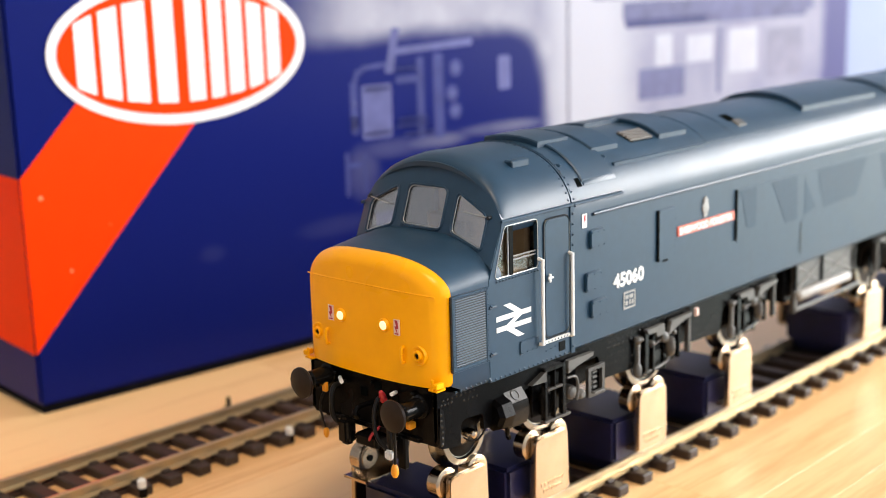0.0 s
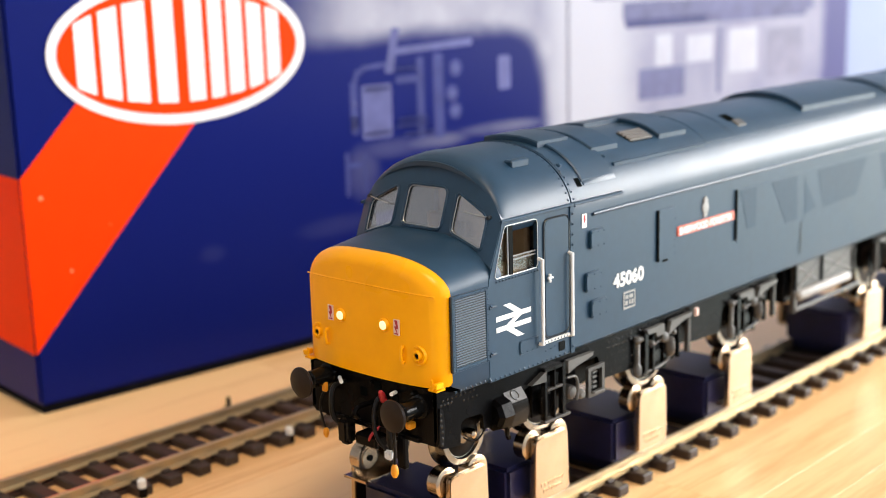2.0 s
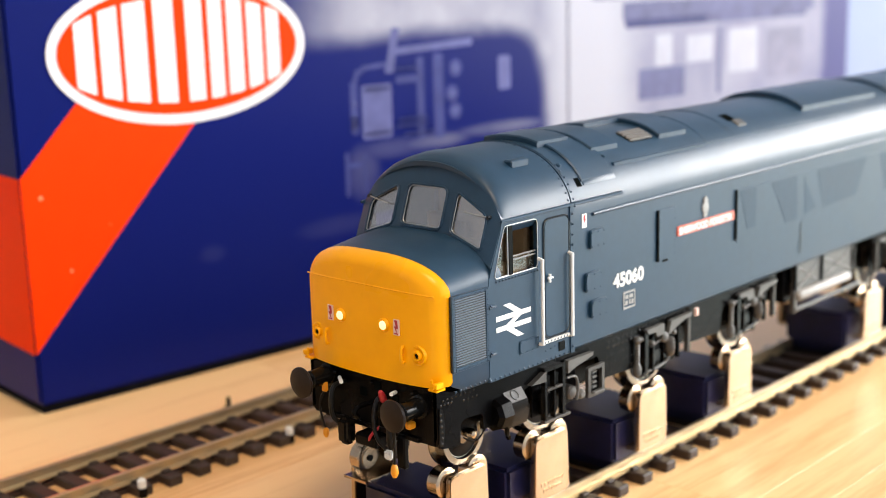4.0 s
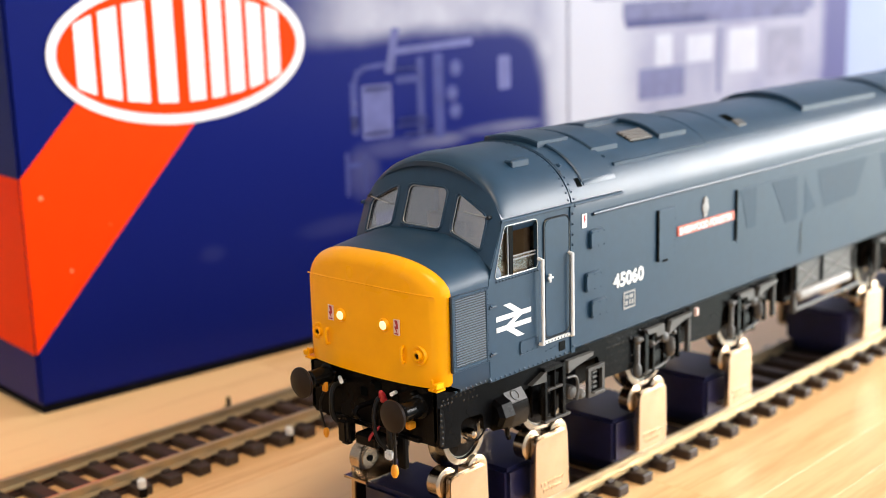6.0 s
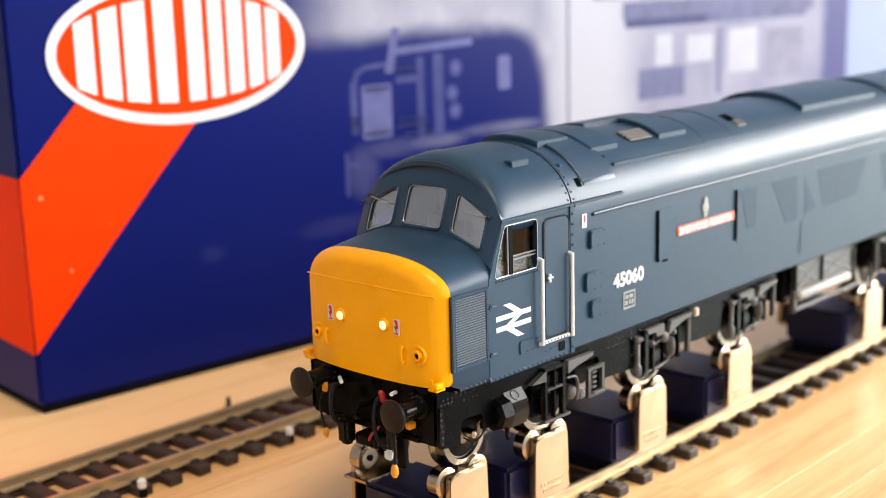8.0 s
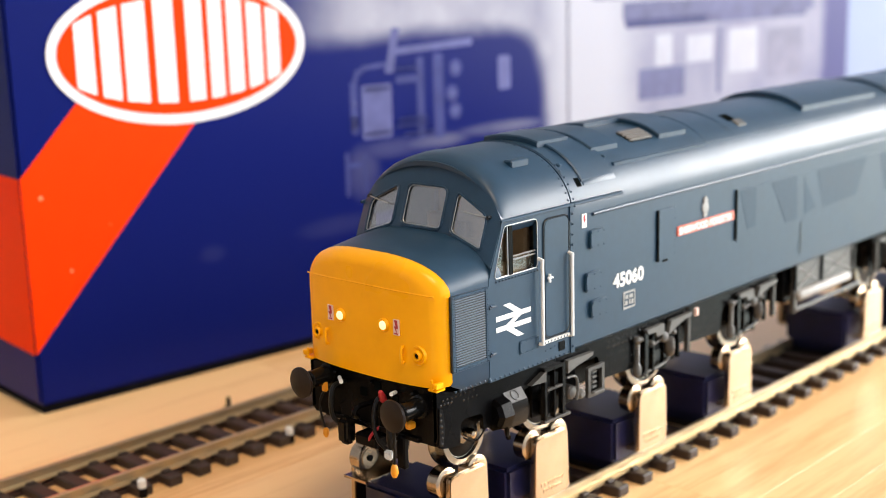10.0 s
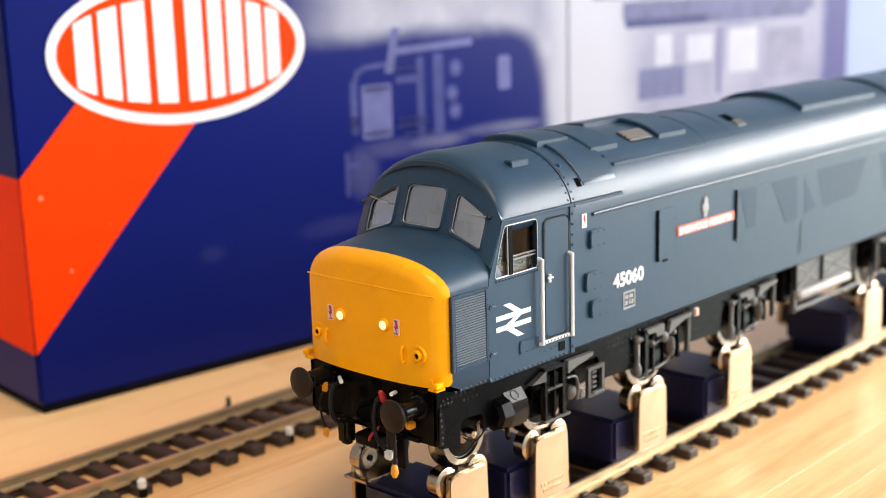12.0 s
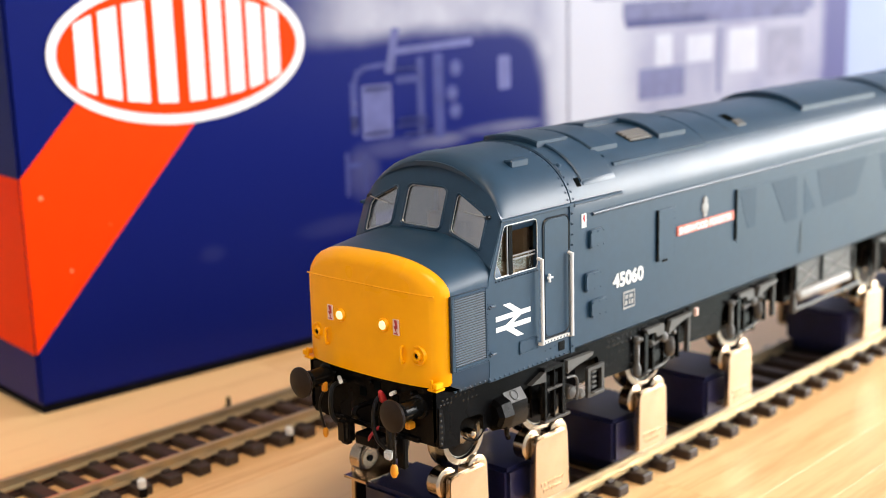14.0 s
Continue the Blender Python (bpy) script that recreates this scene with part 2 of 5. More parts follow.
def part(name, bm, mat, parent=None, label="", origin=None, smooth=True, angle=35, kind=""):
    """Links bm (plan units, world axes) as one mesh; its origin is the parent's, or the one given."""
    base = ORG[parent.name] if parent else V3((0, 0, 0))
    org = V3(origin) if origin is not None else base.copy()
    bmesh.ops.recalc_face_normals(bm, faces=bm.faces)
    bmesh.ops.translate(bm, verts=bm.verts, vec=-org)
    bmesh.ops.scale(bm, verts=bm.verts, vec=(K, K, K))
    me = bpy.data.meshes.new(name)
    bm.to_mesh(me)
    bm.free()
    me.materials.append(mat)
    if smooth:
        me.shade_smooth()
        me.set_sharp_from_angle(angle=radians(angle))
    ob = new(name, me)
    if parent:
        ob.parent = parent
    ob.location = (org - base) * K
    ORG[ob.name] = org
    if label:
        tagged(ob, label)
    if kind:
        tagged(ob, kind=kind)
    return ob


def box(bm, x0, x1, y0, y1, z0, z1, bevel=0.0, seg=1):
    v = [bm.verts.new((x, y, z)) for x in (x0, x1) for y in (y0, y1) for z in (z0, z1)]
    fs = [bm.faces.new([v[i] for i in q]) for q in
          ((0, 1, 3, 2), (4, 6, 7, 5), (0, 4, 5, 1), (2, 3, 7, 6), (0, 2, 6, 4), (1, 5, 7, 3))]
    if bevel:
        es = list({e for f in fs for e in f.edges})
        bmesh.ops.bevel(bm, geom=es, offset=bevel, segments=seg, affect="EDGES")
    return bm


def prism(bm, poly, axis, a, b, bevel=0.0):
    """poly: 2D points in the other two axes (x, z for y; y, z for x; x, y for z)."""
    def p3(p, t):
        return {"y": (p[0], t, p[1]), "x": (t, p[0], p[1]), "z": (p[0], p[1], t)}[axis]
    lo = [bm.verts.new(p3(p, a)) for p in poly]
    hi = [bm.verts.new(p3(p, b)) for p in poly]
    n = len(poly)
    fs = [bm.faces.new(lo), bm.faces.new(hi[::-1])]
    fs += [bm.faces.new((lo[i], hi[i], hi[(i + 1) % n], lo[(i + 1) % n])) for i in range(n)]
    if bevel:
        es = [e for f in fs[:2] for e in f.edges]
        bmesh.ops.bevel(bm, geom=es, offset=bevel, segments=2, affect="EDGES")
    return bm


def lathe(bm, p0, p1, prof, seg=24):
    """prof: (distance along p0-p1 in units, radius) pairs, closed at both ends."""
    p0, p1 = V3(p0), V3(p1)
    d = (p1 - p0).normalized()
    s = d.orthogonal().normalized()
    u = d.cross(s)
    rings = []
    for h, r in prof:
        rings.append([bm.verts.new(p0 + d * h + (s * math.cos(2 * math.pi * i / seg) + u * math.sin(2 * math.pi * i / seg)) * max(r, 1e-4))
                      for i in range(seg)])
    for a, b in zip(rings, rings[1:]):
        for i in range(seg):
            bm.faces.new((a[i], a[(i + 1) % seg], b[(i + 1) % seg], b[i]))
    bm.faces.new(rings[0][::-1])
    bm.faces.new(rings[-1])
    return bm


def rod(bm, p0, p1, r, seg=12, r1=None):
    return lathe(bm, p0, p1, [(0, r), ((V3(p1) - V3(p0)).length, r if r1 is None else r1)], seg)


def pipe(bm, pts, r, seg=8, steps=6):
    """A tube along a smooth line through pts."""
    pts = [V3(p) for p in pts]
    ext = [pts[0] * 2 - pts[1]] + pts + [pts[-1] * 2 - pts[-2]]
    line = []
    for i in range(1, len(ext) - 2):
        a, b, c, d = ext[i - 1:i + 3]
        for k in range(steps):
            t = k / steps
            line.append(0.5 * ((2 * b) + (c - a) * t + (2 * a - 5 * b + 4 * c - d) * t * t + (3 * b - a - 3 * c + d) * t ** 3))
    line.append(pts[-1])
    rings, s = [], None
    for i, p in enumerate(line):
        d = (line[min(i + 1, len(line) - 1)] - line[max(i - 1, 0)]).normalized()
        s = d.orthogonal().normalized() if s is None else (s - d * s.dot(d)).normalized()
        u = d.cross(s)
        rings.append([bm.verts.new(p + (s * math.cos(2 * math.pi * k / seg) + u * math.sin(2 * math.pi * k / seg)) * r) for k in range(seg)])
    for a, b in zip(rings, rings[1:]):
        for k in range(seg):
            bm.faces.new((a[k], a[(k + 1) % seg], b[(k + 1) % seg], b[k]))
    bm.faces.new(rings[0][::-1])
    bm.faces.new(rings[-1])
    return bm


def rivets(bm, places, normal, r=0.02):
    """Small domed heads on a surface."""
    n = V3(normal).normalized()
    s = n.orthogonal().normalized()
    u = n.cross(s)
    for p in places:
        p = V3(p)
        ring = [bm.verts.new(p + (s * math.cos(math.pi * k / 3) + u * math.sin(math.pi * k / 3)) * r) for k in range(6)]
        top = bm.verts.new(p + n * r * 0.9)
        for k in range(6):
            bm.faces.new((ring[k], ring[(k + 1) % 6], top))
    return bm


def rounded(x0, x1, z0, z1, r, seg=4):
    out = []
    for cx, cz, a0 in ((x1 - r, z1 - r, 0), (x0 + r, z1 - r, 90), (x0 + r, z0 + r, 180), (x1 - r, z0 + r, 270)):
        for k in range(seg + 1):
            a = radians(a0 + 90 * k / seg)
            out.append((cx + r * math.cos(a), cz + r * math.sin(a)))
    return out


def B():
    return bmesh.new()


# ---- the room ----
def build_room():
    m = 1 / K
    x0, x1, y0, y1, z0, z1 = -1.6 * m, 1.32 * m, -1.4 * m, 1.6 * m, -0.76 * m, 1.6 * m
    t = 0.1 * m

    def wall(name, pieces, label):
        b = B()
        for q in pieces:
            box(b, *q)
        return tagged(part(name, b, WALL, smooth=False), label, "wall", kind="structure")
    wall("wall_north", [(x0 - t, x1 + t, y1, y1 + t, z0, z1)], "pale grey painted room wall")
    wall("wall_west", [(x0 - t, x0, y0, y1, z0, z1)], "pale grey painted room wall")
    # south window opening (x) and east window opening (y)
    a0, a1, b0, b1 = -0.35 * m, 0.95 * m, 0.3 * m, 1.3 * m
    wall("wall_south", [(x0 - t, a0, y0 - t, y0, z0, z1), (a1, x1 + t, y0 - t, y0, z0, z1), (a0, a1, y0 - t, y0, z0, b0), (a0, a1, y0 - t, y0, b1, z1)],
         "pale grey room wall with a wide window")
    c0, c1, d0, d1 = -1.32 * m, -0.1 * m, -0.50 * m, 0.68 * m
    wall("wall_east", [(x1, x1 + t, y0, c0, z0, z1), (x1, x1 + t, c1, y1, z0, z1), (x1, x1 + t, c0, c1, z0, d0), (x1, x1 + t, c0, c1, d1, z1)],
         "pale grey room wall with a tall window")
    tagged(part("floor", box(B(), x0 - t, x1 + t, y0 - t, y1 + t, z0 - t, z0), FLOOR, smooth=False), "grey carpeted floor", "floor", kind="structure")
    tagged(part("ceiling", box(B(), x0 - t, x1 + t, y0 - t, y1 + t, z1, z1 + t), CEIL, smooth=False), "white painted ceiling", "ceiling", kind="structure")
    f = 0.04 * m
    w = root("window_1", (a0, y0, b0), "white framed window in the room wall", "window", kind="structure")
    for q in ((a0, a0 + f, b0, b1), (a1 - f, a1, b0, b1), (a0 + f, a1 - f, b0, b0 + f), (a0 + f, a1 - f, b1 - f, b1)):
        part("window_frame", box(B(), q[0], q[1], y0 - 0.8 * t, y0 - 0.3 * t, q[2], q[3], 0.4), CURTAIN, w)
    w = root("window_2", (x1, c0, d0), "white framed window in the room wall", "window", kind="structure")
    for q in ((c0, c0 + f, d0, d1), (c1 - f, c1, d0, d1), (c0 + f, c1 - f, d0, d0 + f), (c0 + f, c1 - f, d1 - f, d1)):
        part("window_frame", box(B(), x1 + 0.3 * t, x1 + 0.8 * t, q[0], q[1], q[2], q[3], 0.4), CURTAIN, w)


build_room()


# ---- the table ----
def build_table():
    m = 1 / K
    t = root("table", (8, 0, TABLE), "pale beech table top of long glued strips", "table")
    x0, x1, y0, y1 = -34.0, 62.0, -4.62, 38.0
    part("core", box(B(), x0, x1, y0, y1, TABLE - 2.4, TABLE - 0.25), WOOD, t)
    for lx, ly in ((x0 + 3, y0 + 3), (x1 - 3, y0 + 3), (x0 + 3, y1 - 3), (x1 - 3, y1 - 3)):
        part("leg", box(B(), lx - 2.5, lx + 2.5, ly - 2.5, ly + 2.5, -0.76 * m, TABLE - 2.4, 0.3), WOOD, t)
    rnd = random.Random(4)
    seams = [y0, -3.73, -2.8, 0.9, 4.4, 7.9, 11.6, 15.2, 18.9, 22.5, 26.2, 30.0, 34.1, y1]
    # strips run nearly along the track, each of a few lengths
    for y, ye in zip(seams, seams[1:]):
        x = x0
        while x < x1 - 0.1:
            xe = min(x + rnd.uniform(22, 44), x1)
            if x1 - xe < 8:
                xe = x1
            part("strip", box(B(), x + 0.002, xe - 0.002, y + 0.002, ye - 0.002, TABLE - 0.25, TABLE, 0.005), WOOD, t,
                 origin=((x + xe) / 2, (y + ye) / 2, TABLE), smooth=False)
            x = xe


# ---- the track ----
def build_track(name, yc, x0, x1, label, slope=0.0, sp=0.715, start=0.3):
    t = root(name, (0, yc, TABLE), label, "railway track", "model railway tracks")
    top = -1.37
    for s in (-1, 1):
        y = yc + s * 0.665
        b = B()
        prof = [(-0.10, -0.215), (0.10, -0.215), (0.10, -0.185), (0.022, -0.155), (0.022, -0.07), (0.042, -0.05), (0.042, -0.01),
                (0.03, 0), (-0.03, 0), (-0.042, -0.01), (-0.042, -0.05), (-0.022, -0.07), (-0.022, -0.155), (-0.10, -0.185)]
        lo = [b.verts.new((x0, y + p + slope * x0, top + q)) for p, q in prof]
        hi = [b.verts.new((x1, y + p + slope * x1, top + q)) for p, q in prof]
        n = len(prof)
        for i in range(n):
            b.faces.new((lo[i], hi[i], hi[(i + 1) % n], lo[(i + 1) % n]))
        b.faces.new(lo), b.faces.new(hi[::-1])
        part("rail", b, RAIL, t, "worn nickel silver rail")
    x = x0 + start
    b = box(B(), -0.145, 0.145, -1.09, 1.09, TABLE, -1.57, 0.025)
    for s in (-1, 1):
        for q in (-0.13, 0.13):
            box(b, -0.085, 0.085, s * 0.665 + q - 0.05, s * 0.665 + q + 0.05, -1.575, -1.525, 0.015)
    first = part("sleeper", b, SLEEPER, None, smooth=False)
    mesh = first.data
    bpy.data.objects.remove(first)
    while x < x1:
        o = new("sleeper", mesh)
        o.parent = t
        o.location = V3((x, slope * x, -TABLE)) * K
        x += sp
    b = B()
    for s in (-1, 1):
        box(b, x0 + 0.3, x1 - 0.3, yc + s * 0.665 - 0.06, yc + s * 0.665 + 0.06, TABLE, TABLE + 0.09)
    for v in b.verts:
        v.co.y += slope * v.co.x
    part("web", b, SLEEPER, t, smooth=False)
    return t


# ---- the carton ----
BOXA = V3((0.63, 10.37, TABLE + 0.202))   # front lower corner of the card, lifted to leave a dark strip below
BANG = math.atan2(-0.09106, 0.99585)


def build_carton():
    t = root("model_box", (0, 0, 0), "large glossy navy blue printed card box with an orange chevron", "box")
    M = Matrix.Translation(BOXA) @ Matrix.Rotation(BANG, 4, "Z")
    L, D, H = 30.7, 9.0, 9.4

    def flat(name, poly, mat, lift, face="front", label="", thick=0.012):
        b = B()
        if face == "front":
            prism(b, poly, "y", -lift - thick, -lift)
        else:
            prism(b, poly, "x", -lift - thick, -lift)
        return add(name, b, mat, label)

    def add(name, b, mat, label="", smooth=False):
        ob = part(name, b, mat, t, label, smooth=smooth)
        return ob
    b = box(B(), 0, L, 0, D, 0.0, H, 0.07, 2)
    add("carton", b, CARTON, "", True)
    add("lid_flap", box(B(), 0.3, L - 0.3, 0.3, D - 0.3, H, H + 0.03, 0.01), CARTON)
    # black recessed base painted as the shadow below the box's edge
    add("base_shade", box(B(), 0.14, L - 0.14, 0.14, D - 0.14, -0.2068, 0.0), UNDERSHADE, "recessed base of the box, coloured black as the shade under it")
    # chevron round the corner
    flat("chevron", [(0.02, 1.12), (4.45, 5.9), (4.45, 7.0), (1.9, 6.75), (0.02, 4.78)], BOXRED, 0.0, label="orange-red chevron print")
    flat("chevron", [(0.02, 1.12), (0.02, 4.78), (9.0, 5.0), (9.0, 1.35)], BOXRED, 0.0, "end", "orange-red chevron print")
    # oval badge with plain upright white bars
    cx, cz, a, c = 3.97, 7.14, 3.17, 1.60

    def ell(da):
        return [(cx + (a - da) * math.cos(2 * math.pi * k / 64), cz + (c - da) * math.sin(2 * math.pi * k / 64)) for k in range(64)]
    flat("badge_rim", ell(0.0), BOXWHITE, 0.014)
    flat("badge", ell(0.22), BOXRED, 0.028)

    def zlim(s):
        return (c - 0.47) * math.sqrt(max(0, 1 - ((s - cx) / (a - 0.05)) ** 2))
    for s0, s1 in ((1.42, 1.83), (1.98, 2.40), (2.53, 3.05), (3.25, 3.72), (4.02, 4.42), (4.58, 4.92), (5.06, 5.44), (5.58, 5.95), (6.08, 6.42)):
        q = [(s0, cz - zlim(s0)), (s1, cz - zlim(s1)), (s1, cz + zlim(s1)), (s0, cz + zlim(s0))]
        flat("bar", q, BOXWHITE, 0.042)
    # printed picture: pale outlines of an engine front, and a pale coach with windows
    pr = [(8.78, 9.73, 4.64, 5.97, PRINTL), (8.84, 9.67, 5.80, 5.90, PRINT), (8.84, 9.67, 4.74, 4.80, PRINT), (8.43, 8.66, 4.8, 6.1, PRINT), (8.44, 8.64, 4.85, 5.25, PRINTL), (8.48, 8.62, 5.45, 5.62, PRINTL),
          (10.56, 10.80, 4.5, 6.55, PRINT), (11.12, 11.46, 4.45, 6.6, PRINT), (9.88, 10.70, 5.93, 6.12, PRINT), (9.9, 10.6, 6.25, 6.32, PRINT), (9.95, 10.9, 5.0, 5.06, PRINT), (9.9, 10.9, 4.85, 4.9, PRINT),
          (10.1, 11.1, 4.62, 4.68, PRINT), (13.42, 13.88, 5.50, 6.40, PRINTL), (8.30, 8.75, 4.0, 4.12, PRINT), (8.2, 8.32, 3.3, 4.4, PRINT), (8.75, 8.85, 3.3, 4.3, PRINT),
          (20.0, 20.8, 5.66, 6.6, PRINTW), (21.5, 22.8, 5.68, 6.5, PRINTW), (23.65, 25.2, 5.22, 6.6, PRINTW), (25.7, 27.8, 4.9, 6.5, PRINTG), (18.6, 22.6, 6.85, 7.1, PRINTE), (18.5, 28.4, 7.05, 7.6, PRINTD), (22.4, 28.0, 6.85, 7.08, PRINTD),
          (19.2, 21.4, 4.7, 5.62, PRINTD), (23.05, 23.25, 4.6, 6.7, PRINTD), (16.12, 16.2, 3.6, 9.0, PRINTG), (17.2, 18.4, 7.7, 9.2, PRINTD)]
    # slanting strokes of the printed engine
    for poly, mt in (([(9.54, 6.22), (9.82, 6.20), (10.04, 7.3), (9.80, 7.3)], PRINTL), ([(9.90, 6.64), (12.5, 6.74), (12.5, 6.93), (9.84, 6.82)], PRINTL),
                     ([(8.50, 6.05), (8.66, 6.02), (8.72, 6.22), (8.95, 6.33), (9.6, 6.36), (9.6, 6.50), (8.88, 6.46), (8.6, 6.32)], PRINT)):
        flat("printed_patch", poly, mt, 0.001, thick=0.004)
    for s0, z0 in ((11.89, 6.19), (11.75, 5.55), (11.85, 5.09)):
        for r, mt, lift in ((0.22, PRINT, 0.001), (0.08, PRINTL, 0.006)):
            flat("printed_disc", [(s0 + r * math.cos(math.pi * k / 10), z0 + r * math.sin(math.pi * k / 10)) for k in range(20)], mt, lift, thick=0.004)
    for s0, z0, r in ((0.42, 4.35, 0.05), (0.95, 2.75, 0.045), (1.9, 3.6, 0.02)):
        flat("scuff", [(s0 + r * math.cos(math.pi * k / 4), z0 + r * math.sin(math.pi * k / 4)) for k in range(8)], SCUFF, 0.013, thick=0.003)
    for s0, s1, z0, z1, mt in pr:
        flat("printed_patch", rounded(s0, s1, z0, z1, 0.07, 2), mt, 0.001, thick=0.004)
    t.matrix_basis = Matrix.Translation(M.translation * K) @ M.to_3x3().to_4x4() @ Matrix.Scale(0.9766, 4)
    return t


# ---- the rolling road ----
UNITS = (0.95, 2.86, 5.62, 8.5, 14.1, 16.98, 19.74, 21.65)
SPINNERS = []       # (object, centre in its thing's space in units, turns a second)


def build_roller(xc):
    t = root("roller_unit", (xc, 0, -1.36), "nickel plated roller saddle with a navy plastic block on the rails", "roller saddle", "roller saddles under the engine")
    e0, e1 = (xc - 0.78, xc + 0.6) if xc > 1 else (xc - 0.55, xc + 0.6)
    b = box(B(), e0, e1, -0.78, 0.62, -1.30, -0.53, 0.06, 2)
    part("block", b, BLOCK, t, "navy blue plastic magnet block")
    b = box(B(), e0 + 0.3, e1 - 0.3, -0.60, 0.60, -1.55, -1.30)
    part("foot", b, BLOCK, t)
    for s in (-1, 1):
        y = s * 0.98
        outline = [(x + (xc - x) * 0.07 * max(0.0, (z + 1.0) / 0.9), z) for x, z in rounded(xc - 0.43, xc + 0.43, -1.13, -0.11, 0.08)]
        b = prism(B(), outline, "y", y - 0.05, y + 0.05, 0.015)
        box(b, xc - 0.43, xc + 0.43, s * 0.6, y, -1.12, -1.05)
        if s > 0:
            box(b, xc - 0.55, xc + 0.43, 0.56, 1.03, -0.56, -0.52)
        part("plate", b, STEEL, t, "bright nickel plated cheek plate")
        if s < 0:
            # illegible raised lettering low on the plate
            b, rnd = B(), random.Random(round(xc * 10))
            for row, z in enumerate((-0.90, -1.01)):
                x = xc - 0.28 + row * 0.06
                while x < xc + 0.26:
                    w = rnd.choice((0.022, 0.034, 0.044))
                    box(b, x, x + w, y - 0.060, y - 0.045, z + rnd.choice((0.0, 0.0, 0.012)), z + rnd.choice((0.05, 0.062)))
                    x += w + rnd.choice((0.016, 0.020, 0.042))
            part("embossing", b, STEEL, t, "illegible raised lettering", smooth=False, kind="stuff")
        for q in (-1, 1):
            cx, cz = xc + q * 0.33, -0.23
            yy = s * 0.80
            b = lathe(B(), (cx, yy - 0.12, cz), (cx, yy + 0.12, cz),
                      [(0, 0.06), (0, 0.15), (0.012, 0.15), (0.012, 0.19), (0.03, 0.225), (0.21, 0.225), (0.228, 0.19), (0.228, 0.15), (0.24, 0.15), (0.24, 0.06)], 28)
            r = part("roller", b, STEEL, t, "polished steel roller bearing", origin=(cx, yy, cz))
            part("pin", lathe(B(), (cx, yy - 0.14, cz), (cx, yy + 0.14, cz), [(0, 0.05), (0.28, 0.05)], 12), BLACK, r)
            SPINNERS.append((r, r.location.copy(), 1.55))
    return t


# ---- the engine ----
def roofz(y):
    return 3.33 + 0.99 * max(0.0, 1 - abs(y / 1.37) ** 2.15) ** 0.5


def section(n=22):
    """Half body outline from the sill up to the crown, (y, z)."""
    pts = [(1.30, 1.25), (1.36, 1.30), (1.37, 2.2), (1.37, 3.2)]
    for k in range(1, n + 1):
        a = math.pi / 2 * k / n
        y = 1.37 * math.cos(a) ** (2 / 2.15)
        pts.append((y, roofz(y)))
    return pts


def full_section():
    h = section()
    return [(-y, z) for y, z in h] + h[::-1][1:]


def loft(bm, sections, cap=True):
    rings = [[bm.verts.new(p) for p in s] for s in sections]
    n = len(rings[0])
    for a, b in zip(rings, rings[1:]):
        for i in range(n - 1):
            bm.faces.new((a[i], a[i + 1], b[i + 1], b[i]))
    if cap:
        bm.faces.new(rings[0])
        bm.faces.new(rings[-1][::-1])
        for a, b in zip(rings, rings[1:]):
            bm.faces.new((a[0], b[0], b[-1], a[-1]))
    return rings


def nose_half(s, n=14):
    """Half outline of the nose, s = 0 at the cab and 1 at the front."""
    zb, w = 1.26 + 0.13 * max(0.0, s - 0.7) / 0.3, 1.37 - 0.028 * s
    zs, zc = 2.72 - 0.05 * s, 3.27 - 0.13 * s
    out = [(w - 0.03, zb), (w, zb + 0.06), (w, 1.7), (w, 2.2), (w, zs - 0.12)]
    for k in range(n + 1):
        a = math.pi / 2 * k / n
        out.append((w * math.cos(a) ** (2 / 2.9), zs + (zc - zs) * math.sin(a) ** (2 / 1.75)))
    return out


def bow(y):
    return 0.16 * (abs(y) / 1.34) ** 2.6


def nose_ring(x, s, inset=0.0):
    """inset shrinks the outline towards its middle, for the rounded front edge."""
    h = nose_half(s)
    res = []
    for y, z in h:
        k = 1 - inset / 1.36
        zz = z
        if z > 2.2:
            zz = z - inset * min(1, (z - 2.2) / 0.5)
        res.append((y * k, zz))
    pts = [(-y, z) for y, z in res] + [(y, z) for y, z in res[::-1][1:]]
    return [(x + bow(y), y, z) for y, z in pts]


# lower rim of the windscreens and their brow
def screen(y, v):
    a = min(1.0, abs(y) / 1.37)
    xb, zb = 1.12 - 0.015 * a ** 2.6, 3.207 - 0.344 * a ** 3.0
    xt, zt = 1.486 - 0.115 * a ** 2, roofz(min(abs(y), 1.33)) - 0.08
    return V3((xb + (xt - xb) * v, y, zb + (zt - zb) * v))


